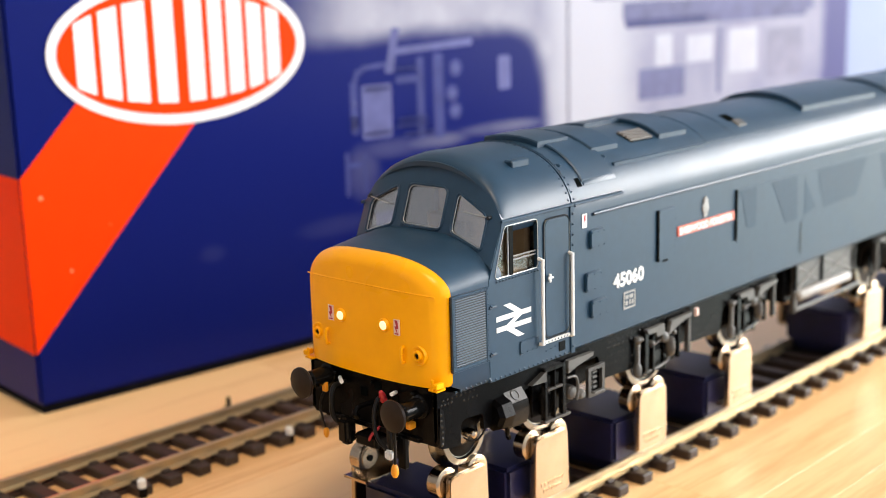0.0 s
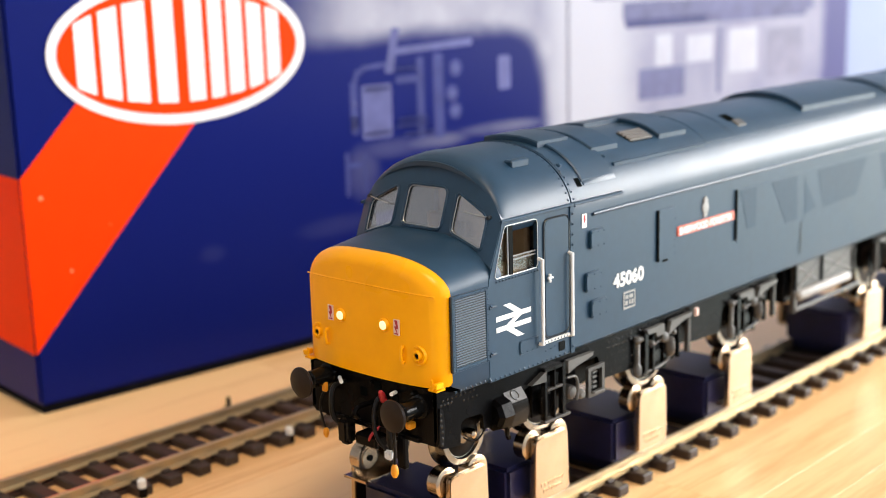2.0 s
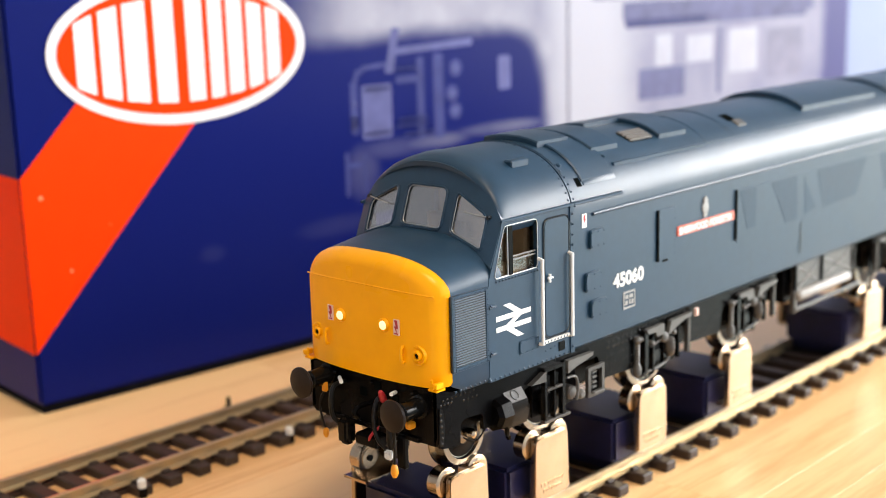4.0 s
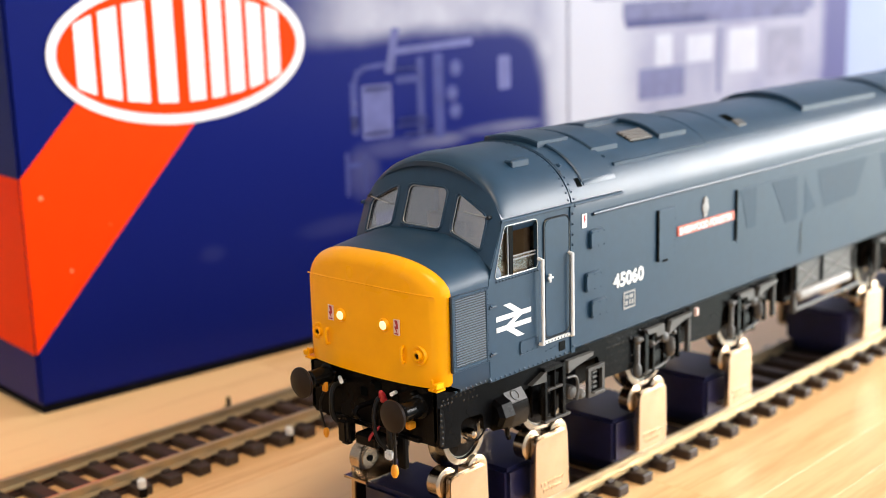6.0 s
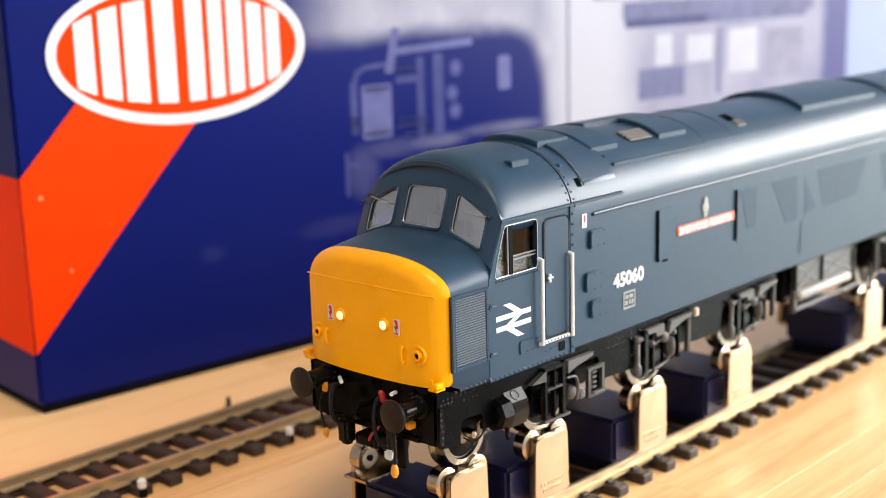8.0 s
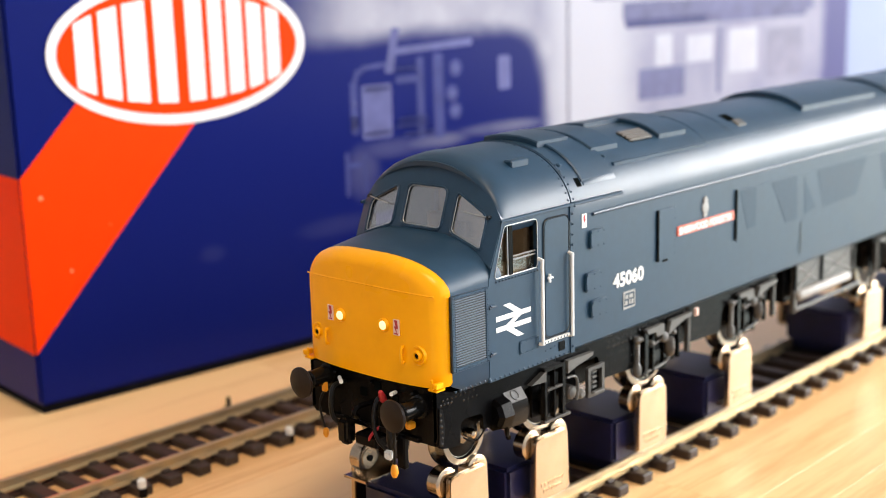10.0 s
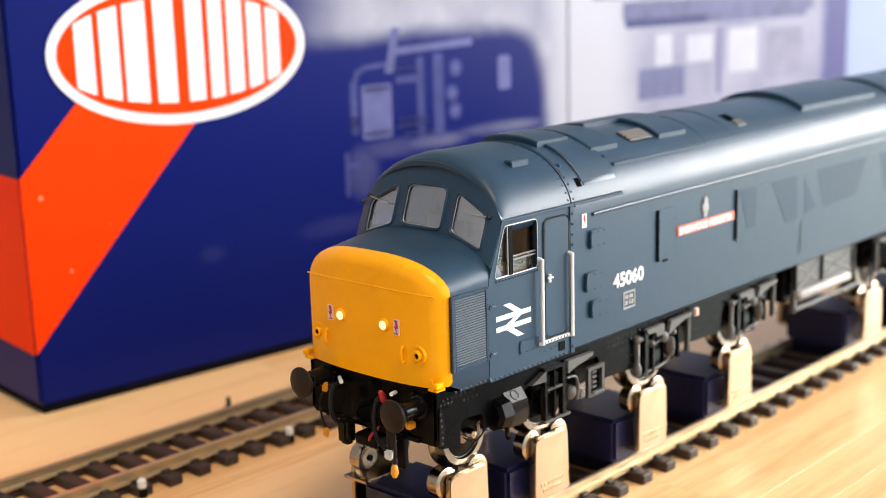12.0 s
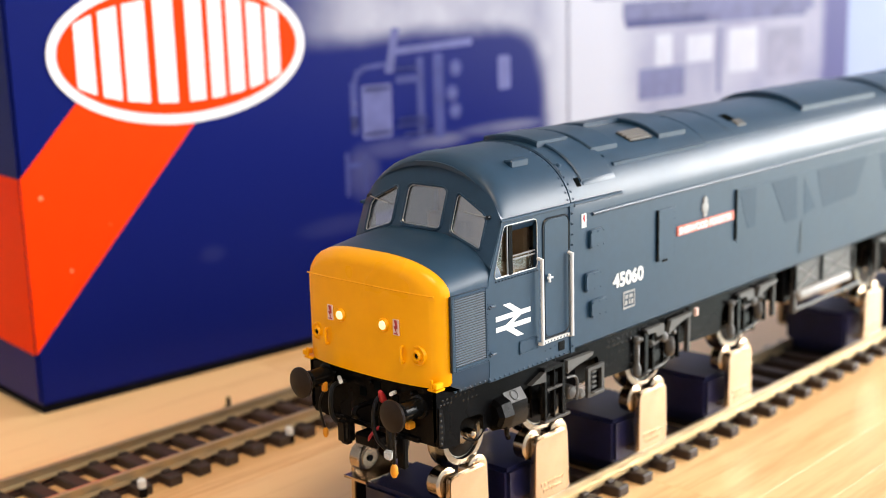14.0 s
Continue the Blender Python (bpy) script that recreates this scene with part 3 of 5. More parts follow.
def grid_surface(bm, f, us, vs, holes, thick):
    """A plate over u, v with rectangular openings; f gives the outer face, thick its inward offset."""
    def mk(off):
        return [[bm.verts.new(f(u, v) + off) for v in vs] for u in us]
    A, C = mk(V3((0, 0, 0))), mk(thick)

    def solid(i, j):
        if not (0 <= i < len(us) - 1 and 0 <= j < len(vs) - 1):
            return False
        u, v = (us[i] + us[i + 1]) / 2, (vs[j] + vs[j + 1]) / 2
        return not any(a < u < b and c < v < d for a, b, c, d in holes)
    for i in range(len(us) - 1):
        for j in range(len(vs) - 1):
            if not solid(i, j):
                continue
            bm.faces.new((A[i][j], A[i + 1][j], A[i + 1][j + 1], A[i][j + 1]))
            bm.faces.new((C[i][j], C[i][j + 1], C[i + 1][j + 1], C[i + 1][j]))
            for di, dj, p, q in ((-1, 0, (i, j), (i, j + 1)), (1, 0, (i + 1, j), (i + 1, j + 1)), (0, -1, (i, j), (i + 1, j)), (0, 1, (i, j + 1), (i + 1, j + 1))):
                if not solid(i + di, j + dj):
                    bm.faces.new((A[p[0]][p[1]], A[q[0]][q[1]], C[q[0]][q[1]], C[p[0]][p[1]]))
    return bm


def spread(marks, step):
    out = []
    for a, b in zip(marks, marks[1:]):
        n = max(1, math.ceil((b - a) / step))
        out += [a + (b - a) * k / n for k in range(n)]
    return out + [marks[-1]]


def flipx(bm, on):
    """The engine's other end is the same turned half round."""
    if on:
        for v in bm.verts:
            v.co.x, v.co.y = LEN - v.co.x, -v.co.y
    return bm


def build_engine():
    e = root("toy_locomotive", (LEN / 2, 0, 0), "blue toy diesel locomotive with a yellow nose on rollers", "model train")
    fs = full_section()
    # main body
    b = B()
    loft(b, [[(x, y, z) for y, z in fs] for x in (2.97, 8.0, LEN - 8, LEN - 2.97)])
    body = part("body", b, BLUE, e, "rail blue painted body shell", angle=28)
    for end in (False, True):
        build_cab(e, end)
        build_bogie(e, end)
    body_details(e, body)
    return e


def build_cab(e, end):
    F = lambda b: flipx(b, end)
    # cab roof: a thick shell, with a lip over the windscreens
    ys = [(y, z) for y, z in full_section() if z > 3.3]
    b = B()
    secs = []
    for x, dz in ((1.40, -0.17), (1.415, -0.12), (1.455, -0.07), (1.52, -0.035), (1.62, -0.013), (1.76, 0.0), (2.2, 0.0), (2.94, 0.0)):
        secs.append([(x, y, z + dz * min(1.0, max(0.0, (z - 3.34) / 0.9))) for y, z in ys] + [(x, y * 0.94, z - 0.10 + min(dz, 0) * 0) for y, z in ys[::-1]])
    rings = [[b.verts.new(p) for p in s] for s in secs]
    n = len(rings[0])
    for a, c in zip(rings, rings[1:]):
        for i in range(n):
            b.faces.new((a[i], a[(i + 1) % n], c[(i + 1) % n], c[i]))
    h = n // 2
    for r in (rings[0], rings[-1]):
        for i in range(h - 1):
            b.faces.new((r[i], r[i + 1], r[n - 2 - i], r[n - 1 - i]))
    part("cab_roof", F(b), BLUE, e, "blue curved cab roof", angle=40)
    # cab front with three openings
    us = spread([-1.362, -1.155, -0.566, -0.397, 0.397, 0.566, 1.155, 1.362], 0.12)
    vs = spread([0.0, 0.088, 0.663, 1.0], 0.12)
    holes = [(-1.155, -0.566, 0.088, 0.663), (-0.397, 0.397, 0.088, 0.663), (0.566, 1.155, 0.088, 0.663)]
    front = part("cab_front", F(grid_surface(B(), screen, us, vs, holes, V3((0.07, 0, -0.01)))), BLUE, e, "dark blue windscreen surround", angle=50)
    for u0, u1, v0, v1 in holes:
        b = B()
        uu, vv = spread([u0 - 0.01, u1 + 0.01], 0.11), spread([v0 - 0.01, v1 + 0.01], 0.15)
        sh = V3((0.035, 0, 0))
        grid_surface(b, lambda u, v: screen(u, v) + sh, uu, vv, [], V3((0.012, 0, 0)))
        g = part("windscreen", F(b), GLASS, front, "clear plastic windscreen")
        g.visible_shadow = False
        # rubber beading and thin bright rim round the opening, with rounded corners
        for inset, r, mat, nm in ((0.0, 0.018, BLUE, "beading"), (0.024, 0.007, SILVER, "bright_rim")):
            du, dv = u1 - u0, v1 - v0
            pts = []
            for p, q in rounded(0, 1, 0, 1, 0.13, 4):
                pts.append(screen(u0 + inset + p * (du - 2 * inset), v0 + inset + q * (dv - 2 * inset)) + V3((-0.004 if r > 0.01 else 0.012, 0, 0.0)))
            dense = []
            for i in range(len(pts)):
                a, c = pts[i], pts[(i + 1) % len(pts)]
                dense += [a, a.lerp(c, 0.5)] if (a - c).length > 0.2 else [a]
            dense.append(dense[0])
            part(nm, F(pipe(B(), dense, r, 6, 1)), mat, front)
        # corner fillets
        b = B()
        for cu, cv, su, sv in ((u0, v0, 1, 1), (u1, v0, -1, 1), (u0, v1, 1, -1), (u1, v1, -1, -1)):
            q = [screen(cu, cv), screen(cu + su * 0.10, cv), screen(cu + su * 0.03, cv + sv * 0.03), screen(cu, cv + sv * 0.09)]
            fr = [b.verts.new(p + V3((0.004, 0, 0))) for p in q]
            bk = [b.verts.new(p + V3((0.03, 0, 0))) for p in q]
            b.faces.new(fr), b.faces.new(bk[::-1])
            for i in range(4):
                b.faces.new((fr[i], bk[i], bk[(i + 1) % 4], fr[(i + 1) % 4]))
        part("corner_fillet", F(b), BLUE, front)
    # wipers
    for s in (-1, 1):
        b = B()
        p0 = screen(s * 1.19, 0.82 if s > 0 else 0.72) + V3((-0.03, 0, 0))
        p1 = screen(s * 0.72, 0.43 if s > 0 else 0.46) + V3((-0.03, 0, 0))
        pipe(b, [p0, p0.lerp(p1, 0.5) + V3((-0.012, 0, 0)), p1], 0.0085, 6, 3)
        part("wiper_spindle", F(lathe(B(), p0 + V3((-0.03, 0, 0)), p0 + V3((0.05, 0, 0)), [(0, 0.025), (0.03, 0.03), (0.08, 0.03)], 8)), SEAL, front)
        part("wiper", F(b), GREY, front, "pale grey windscreen wiper")
    # side walls with window openings, door, nose sides
    for s in (-1, 1):
        b = B()
        y0, y1 = s * 1.37, s * 1.30

        # slanted front edge of the cab side follows the windscreen pillar
        prism(b, [(1.05, 1.25), (2.94, 1.25), (2.94, 2.70), (1.06, 2.70)], "y", y0, y1)
        prism(b, [(1.06, 2.70), (1.18, 2.70), (1.42, 3.42), (1.33, 3.36)], "y", y0, y1)
        prism(b, [(2.13, 2.70), (2.94, 2.70), (2.94, 3.42), (2.13, 3.42)], "y", y0, y1)
        prism(b, [(1.33, 3.36), (1.42, 3.42), (2.13, 3.42), (2.94, 3.42), (2.94, 3.50), (1.36, 3.50)], "y", y0, y1)
        side = part("cab_side", F(b), BLUE, e, "blue riveted cab side", smooth=False)
        b = prism(B(), [(1.17, 2.69), (1.56, 2.69), (1.56, 3.43), (1.41, 3.43)], "y", s * 1.33, s * 1.318)
        prism(b, [(1.56, 2.69), (2.14, 2.69), (2.14, 2.93), (1.56, 2.93)], "y", s * 1.322, s * 1.310)
        g = part("side_window", F(b), SIDEGLASS, side, "clear plastic cab window")
        g.visible_shadow = False
        b = pipe(B(), [(x, s * 1.372, z) for x, z in ((1.22, 2.71), (1.19, 2.74), (1.20, 2.80), (1.39, 3.37), (1.42, 3.41), (1.46, 3.42), (2.06, 3.42), (2.11, 3.40), (2.13, 3.35), (2.13, 2.76), (2.10, 2.71), (1.22, 2.71))], 0.0085, 6, 1)
        rod(b, (1.475, s * 1.368, 2.71), (1.475, s * 1.368, 3.41), 0.013, 6)
        for z in (2.905, 2.955):
            rod(b, (1.58, s * 1.335, z), (2.12, s * 1.335, z), 0.013, 6)
        part("window_rim", F(b), SILVER, side, "bright window rim")
        b = box(B(), 1.50, 1.575, s * 1.36 - 0.02, s * 1.36 + 0.02, 2.71, 3.41)
        part("window_bar", F(b), BLACK, side, "black window divider")
        # gutter along the cab eaves
        b = box(B(), 1.32, 2.97, min(s * 1.36, s * 1.405), max(s * 1.36, s * 1.405), 3.475, 3.52, 0.008)
        box(b, 2.97, 4.2, min(s * 1.30, s * 1.405), max(s * 1.30, s * 1.405), 3.475, 3.52, 0.008)
        part("gutter", F(b), BLUE, side)
        # door with its recess line
        o = s * 1.37
        b = prism(B(), rounded(2.28, 2.84, 1.62, 3.36, 0.10), "y", o - s * 0.02, o + s * 0.018, 0.008)
        door = part("cab_door", F(b), BLUE, side, "blue cab door")
        loop = [(x, o + s * 0.006, z) for x, z in rounded(2.265, 2.855, 1.605, 3.375, 0.11, 5)]
        part("door_seal", F(pipe(B(), loop + loop[:1], 0.014, 6, 1)), SEAL, door)
        b = box(B(), 2.88, 2.97, o - 0.02, o + 0.02, 1.25, 3.48)
        part("joint_strip", F(b), BLUE, side)
        b = rod(B(), (2.35, o + s * 0.05, 2.45), (2.35, o + s * 0.05, 2.57), 0.02, 8)
        rod(b, (2.35, o, 2.51), (2.35, o + s * 0.06, 2.51), 0.02, 8)
        rod(b, (2.31, o + s * 0.05, 2.51), (2.42, o + s * 0.05, 2.51), 0.014, 8)
        part("handle", F(b), WHITE, door, "white door handle")
        for hx, z0, z1 in ((2.14, 1.56, 2.83), (2.84, 1.54, 2.80)):
            b = pipe(B(), [(hx, o, z0), (hx, o + s * 0.075, z0 + 0.02), (hx, o + s * 0.08, z0 + 0.1), (hx, o + s * 0.08, z1 - 0.1), (hx, o + s * 0.075, z1 - 0.02), (hx, o, z1)], 0.027, 8, 3)
            part("handrail", F(b), WHITE, side, "white grab rail")
        b = box(B(), 2.16, 2.82, min(o, o + s * 0.07), max(o, o + s * 0.07), 1.55, 1.585, 0.008)
        part("door_step", F(b), WHITE, side, "white door step")
        # black plate on the side, coloured as the shade in a step recess
        b = box(B(), 2.60, 2.75, o - 0.01, o + 0.012, 1.34, 1.48, 0.004)
        part("step_recess_shade", F(b), BLACK, side)
        b = prism(B(), rounded(1.70, 2.12, 1.50, 1.70, 0.02), "y", o - 0.012, o + s * 0.014, 0.005)
        part("access_panel", F(b), BLUE, side)
        # rivets
        b = B()
        nrm = (0, s, 0)
        y = s * 1.371
        rivets(b, [(1.06 + k * 0.105, y, 1.275) for k in range(18)], nrm, 0.024)
        rivets(b, [(1.22 + k * 0.07, y, 2.665) for k in range(14)], nrm, 0.023)
        rivets(b, [(2.925, s * 1.391, 1.35 + k * 0.155) for k in range(14)], nrm, 0.027)
        rivets(b, [(2.30 + k * 0.11, y, 1.42 + 0.012 * k) for k in range(3)], nrm, 0.016)
        rivets(b, [(1.73 + k * 0.12, s * 1.386, z) for k in range(4) for z in (1.525, 1.675)], nrm, 0.013)
        rivets(b, [(2.72, y, 1.7 + 0.4 * k) for k in range(2)], nrm, 0.014)
        rivets(b, [(x, y, 1.62 + 0.13 * k) for x in (2.20, 2.78) for k in range(3)], nrm, 0.013)
        rivets(b, [(2.20 + k * 0.075, s * 1.442, 1.575) for k in range(9)], nrm, 0.016)
        part("riveting", F(b), BLUE, side, kind="stuff")
        if s < 0 or end:
            arrow_sign(e, side, s, F)
        # grille on the nose side
        o = s * 1.37
        # backing coloured blue-black, as the shade in the gaps between ribs
        b = prism(B(), rounded(0.27, 1.03, 1.58, 2.64, 0.02), "y", o - s * 0.02, o + s * 0.006)
        gr = part("nose_grille", F(b), SEAL, side, "blue ribbed nose grille")
        n = 27
        for k in range(n):
            z = 1.665 + (2.575 - 1.665) * k / (n - 1)
            part("rib", F(prism(B(), [(o, z + 0.006), (o + s * 0.024, z + 0.006), (o + s * 0.029, z - 0.004), (o, z - 0.008)], "x", 0.345, 0.955)), BLUE, gr, smooth=False)
        for q in ((0.27, 0.335, 1.58, 2.64), (0.965, 1.035, 1.58, 2.64), (0.335, 0.965, 2.595, 2.64), (0.335, 0.965, 1.58, 1.64)):
            part("grille_frame", F(box(B(), q[0], q[1], min(o, o + s * 0.03), max(o, o + s * 0.026), q[2], q[3], 0.006)), BLUE, gr)
        b = B()
        yy = s * 1.396
        rivets(b, [(x, yy, 1.60 + k * 0.073) for k in range(15) for x in (0.30, 1.0)], nrm, 0.019)
        rivets(b, [(0.40 + k * 0.09, yy, z) for k in range(7) for z in (2.62, 1.61)], nrm, 0.019)
        rivets(b, [(0.34 + 0.1 * k, s * 1.371, 1.30) for k in range(8)], nrm, 0.025)
        part("riveting", F(b), BLUE, gr, kind="stuff")
        for z in (1.66, 2.34):
            b = rod(B(), (1.02, o + s * 0.03, z), (1.16, o + s * 0.03, z), 0.02, 8)
            rod(b, (1.06, o, z - 0.03), (1.06, o + s * 0.05, z + 0.03), 0.022, 8)
            part("hinge", F(b), BLUE, gr)
    # nose
    b = B()
    loft(b, [nose_ring(x, s) for x, s in ((1.16, 0.0), (0.7, 0.35), (0.4, 0.7), (0.15, 0.98))], cap=False)
    nose = part("nose", F(b), BLUE, e, "blue nose top", angle=50)
    b = B()
    rings = []
    R = 0.22
    rings.append(nose_ring(0.15, 0.98))
    for k in range(0, 7):
        a = math.pi / 2 * k / 6
        rings.append(nose_ring(-0.06 + R * (1 - math.sin(a)) - 0.0, 1.0, R * (1 - math.cos(a)) * 0.8))
    vr = [[b.verts.new(p) for p in r] for r in rings]
    m = len(vr[0])
    for a, c in zip(vr, vr[1:]):
        for i in range(m - 1):
            b.faces.new((a[i], a[i + 1], c[i + 1], c[i]))
    last = vr[-1]
    cols = 14
    rows = []
    for i in range(m // 2):
        p, q = last[i].co, last[m - 1 - i].co
        row = [last[i]]
        for k in range(1, cols):
            y = p.y + (q.y - p.y) * k / cols
            row.append(b.verts.new((-0.06 + bow(y), y, p.z)))
        rows.append(row + [last[m - 1 - i]])
    for r0, r1 in zip(rows, rows[1:]):
        for k in range(cols):
            b.faces.new((r0[k], r0[k + 1], r1[k + 1], r1[k]))
    tip = last[m // 2]
    for k in range(cols):
        b.faces.new((rows[-1][k], rows[-1][k + 1], tip))
    panel = part("nose_panel", F(b), YELLOW, e, "rounded warning yellow nose panel", angle=60)
    fx = lambda y: -0.06 + bow(y)
    b = pipe(B(), [(fx(y) + 0.004, y, 2.66 + 0.04 * (1 - abs(y / 1.3) ** 2)) for y in [-1.26 + 0.21 * k for k in range(13)]], 0.011, 6, 2)
    part("seam", F(b), YELLOW, panel)
    for s in (-1, 1):
        y = s * 0.43
        b = lathe(B(), (fx(y) + 0.02, y, 2.18), (fx(y) - 0.05, y, 2.18), [(0, 0.10), (0.03, 0.10), (0.055, 0.085), (0.055, 0.072), (0.03, 0.07)], 20)
        lm = part("lamp_bezel", F(b), YELLOW, panel)
        b = lathe(B(), (fx(y) + 0.0, y, 2.18), (fx(y) - 0.06, y, 2.18), [(0, 0.062), (0.04, 0.062), (0.055, 0.046), (0.06, 0.02)], 16)
        part("lens", F(b), LAMP, lm, "glowing warm marker lamp")
        y = s * 0.66
        b = prism(B(), [(y - 0.055, 2.07), (y + 0.055, 2.07), (y + 0.055, 2.29), (y - 0.055, 2.29)], "x", fx(y) - 0.016, fx(y) - 0.002)
        lb = part("warning_label", F(b), PINK, panel, "small pale electric flash label")
        b = prism(B(), [(y - 0.02, 2.28), (y + 0.03, 2.28), (y + 0.0, 2.20), (y + 0.035, 2.19), (y - 0.02, 2.09), (y, 2.16), (y - 0.035, 2.17)], "x", fx(y) - 0.022, fx(y) - 0.015)
        part("flash_mark", F(b), RED, lb, "dark red flash")
        part("label_bar", F(box(B(), fx(y) - 0.020, fx(y) - 0.014, y - 0.035, y + 0.035, 2.085, 2.10)), RED, lb)
        y = s * 1.0
        b = lathe(B(), (fx(y) + 0.03, y, 1.83), (fx(y) - 0.06, y, 1.83), [(0, 0.140), (0.035, 0.136), (0.046, 0.128), (0.046, 0.116), (0.033, 0.110), (0.033, 0.078), (0.066, 0.074), (0.078, 0.066), (0.078, 0.044), (0.030, 0.040)], 24)
        sk = part("cable_socket", F(b), YELLOW, panel)
        # black plug painted as the dark inside the socket
        part("socket_hole_shade", F(lathe(B(), (fx(y) - 0.005, y, 1.83), (fx(y) - 0.06, y, 1.83), [(0, 0.036), (0.022, 0.036)], 12)), BLACK, sk)
        y = s * 0.76
        b = pipe(B(), [(fx(y), y, 1.92), (fx(y) - 0.045, y, 1.90), (fx(y) - 0.045, y, 1.72), (fx(y), y, 1.70)], 0.022, 8, 4)
        part("grab_iron", F(b), YELLOW, panel)
        # lamp irons low at the corners
        y = s * 1.25
        b = box(B(), fx(y) - 0.08, fx(y) + 0.1, y - 0.09, y + 0.08, 1.37, 1.40, 0.008)
        box(b, fx(y) - 0.09, fx(y) - 0.06, y - 0.022, y + 0.022, 1.375, 1.545, 0.01)
        box(b, fx(y) - 0.09, fx(y) + 0.06, y + s * 0.03, y + s * 0.1, 1.415, 1.495, 0.01)
        part("lamp_iron", F(b), YELLOW, panel, "yellow lamp bracket")
    # cab interior
    b = prism(B(), [(-1.28, 1.4)] + [(-1.28 + 2.56 * k / 16, roofz(-1.28 + 2.56 * k / 16) - 0.14) for k in range(17)] + [(1.28, 1.4)], "x", 2.80, 2.90)
    part("bulkhead", F(b), SHADECAB, e, "cab bulkhead coloured dark as a shaded interior")
    # cream panel added to the dark bulkhead to lighten the windscreen view
    part("bulkhead_panel", F(box(B(), 2.77, 2.80, -0.02, 1.15, 2.30, 3.75, 0.01)), CREAM, e, "cream panel added to lighten the windscreen view")
    part("cab_floor", F(box(B(), 0.95, 2.8, -1.28, 1.28, 2.1, 2.2)), SHADECAB, e)
    part("desk", F(box(B(), 1.12, 1.5, -1.15, 1.15, 2.2, 2.95, 0.04)), CABIN, e, "cream driver's desk")
    for s in (-1, 1):
        b = box(B(), 1.95, 2.4, s * 0.75 - 0.25, s * 0.75 + 0.25, 2.2, 2.65, 0.05)
        box(b, 2.32, 2.45, s * 0.75 - 0.25, s * 0.75 + 0.25, 2.6, 3.25, 0.04)
        part("cab_seat", F(b), CABIN, e, "cream cab seat")
        for y0 in (0.40, 0.60):
            part("bulkhead_locker", F(box(B(), 2.77, 2.80, min(s * y0, s * (y0 + 0.18)), max(s * y0, s * (y0 + 0.18)), 2.80, 3.07, 0.01)), CABIN, e)


def arrow_sign(e, side, s, F):
    """White double arrow sign: two level bars joined by slanting strokes."""
    o = s * 1.37
    x0, z0, w, h = 1.20, 1.79, 0.76, 0.52
    f = lambda p, q: (x0 + p * w, z0 + q * h)
    polys = [[f(0, 0.58), f(1, 0.58), f(1, 0.72), f(0, 0.72)], [f(0, 0.28), f(1, 0.28), f(1, 0.42), f(0, 0.42)],
             [f(0.20, 1.0), f(0.40, 1.0), f(0.72, 0.72), f(0.52, 0.72)], [f(0.52, 0.58), f(0.72, 0.58), f(0.48, 0.42), f(0.28, 0.42)],
             [f(0.28, 0.28), f(0.48, 0.28), f(0.80, 0.0), f(0.60, 0.0)]]
    b = B()
    for k, p in enumerate(polys):
        prism(b, p, "y", o, o + s * (0.006 + 0.0004 * k))
    part("arrow_sign", F(b), WHITE, side, "white double arrow print", smooth=False)


def text_part(name, words, size, at, parent, mat, label, stretch=1.0, thick=0.004, bold=0.0):
    """Lettering that lies on the engine's -y side."""
    cu = bpy.data.curves.new(name, "FONT")
    cu.body, cu.size, cu.extrude = words, size * K, thick * K
    cu.offset = 0.012 * size * K
    tmp = new(name, cu)
    deps = bpy.context.evaluated_depsgraph_get()
    me = bpy.data.meshes.new_from_object(tmp.evaluated_get(deps))
    bpy.data.objects.remove(tmp)
    me.transform(Matrix.Diagonal((stretch, 1, 1, 1)))
    me.transform(Matrix.Rotation(radians(90), 4, "X"))
    if bold:
        bm = B()
        for dx, dy, dz in ((0, 0, 0), (1, -0.0008, 0), (0.5, -0.0016, 0.5), (0.5, -0.0024, -0.5)):
            n = len(bm.verts)
            bm.from_mesh(me)
            bm.verts.ensure_lookup_table()
            bmesh.ops.translate(bm, verts=bm.verts[n:], vec=V3((dx * bold, dy, dz * bold)) * K)
        bm.to_mesh(me)
        bm.free()
    me.materials.clear()
    me.materials.append(mat)
    ob = new(name, me)
    ob.parent = parent
    ob.location = (V3(at) - ORG[parent.name]) * K
    ORG[ob.name] = V3(at)
    tagged(ob, label)
    return ob


PANES = ([(7.72, 3.01), (8.29, 3.01), (8.29, 2.30), (8.00, 2.30)], [(8.83, 3.01), (9.78, 3.01), (9.82, 2.18), (9.38, 2.18)],
         [(10.08, 2.92), (10.55, 2.30), (10.10, 2.22)], [(10.56, 3.01), (12.68, 3.01), (12.24, 2.30), (10.87, 2.25)], [(13.3, 2.99), (14.3, 2.99), (14.3, 2.2), (13.6, 2.2)])


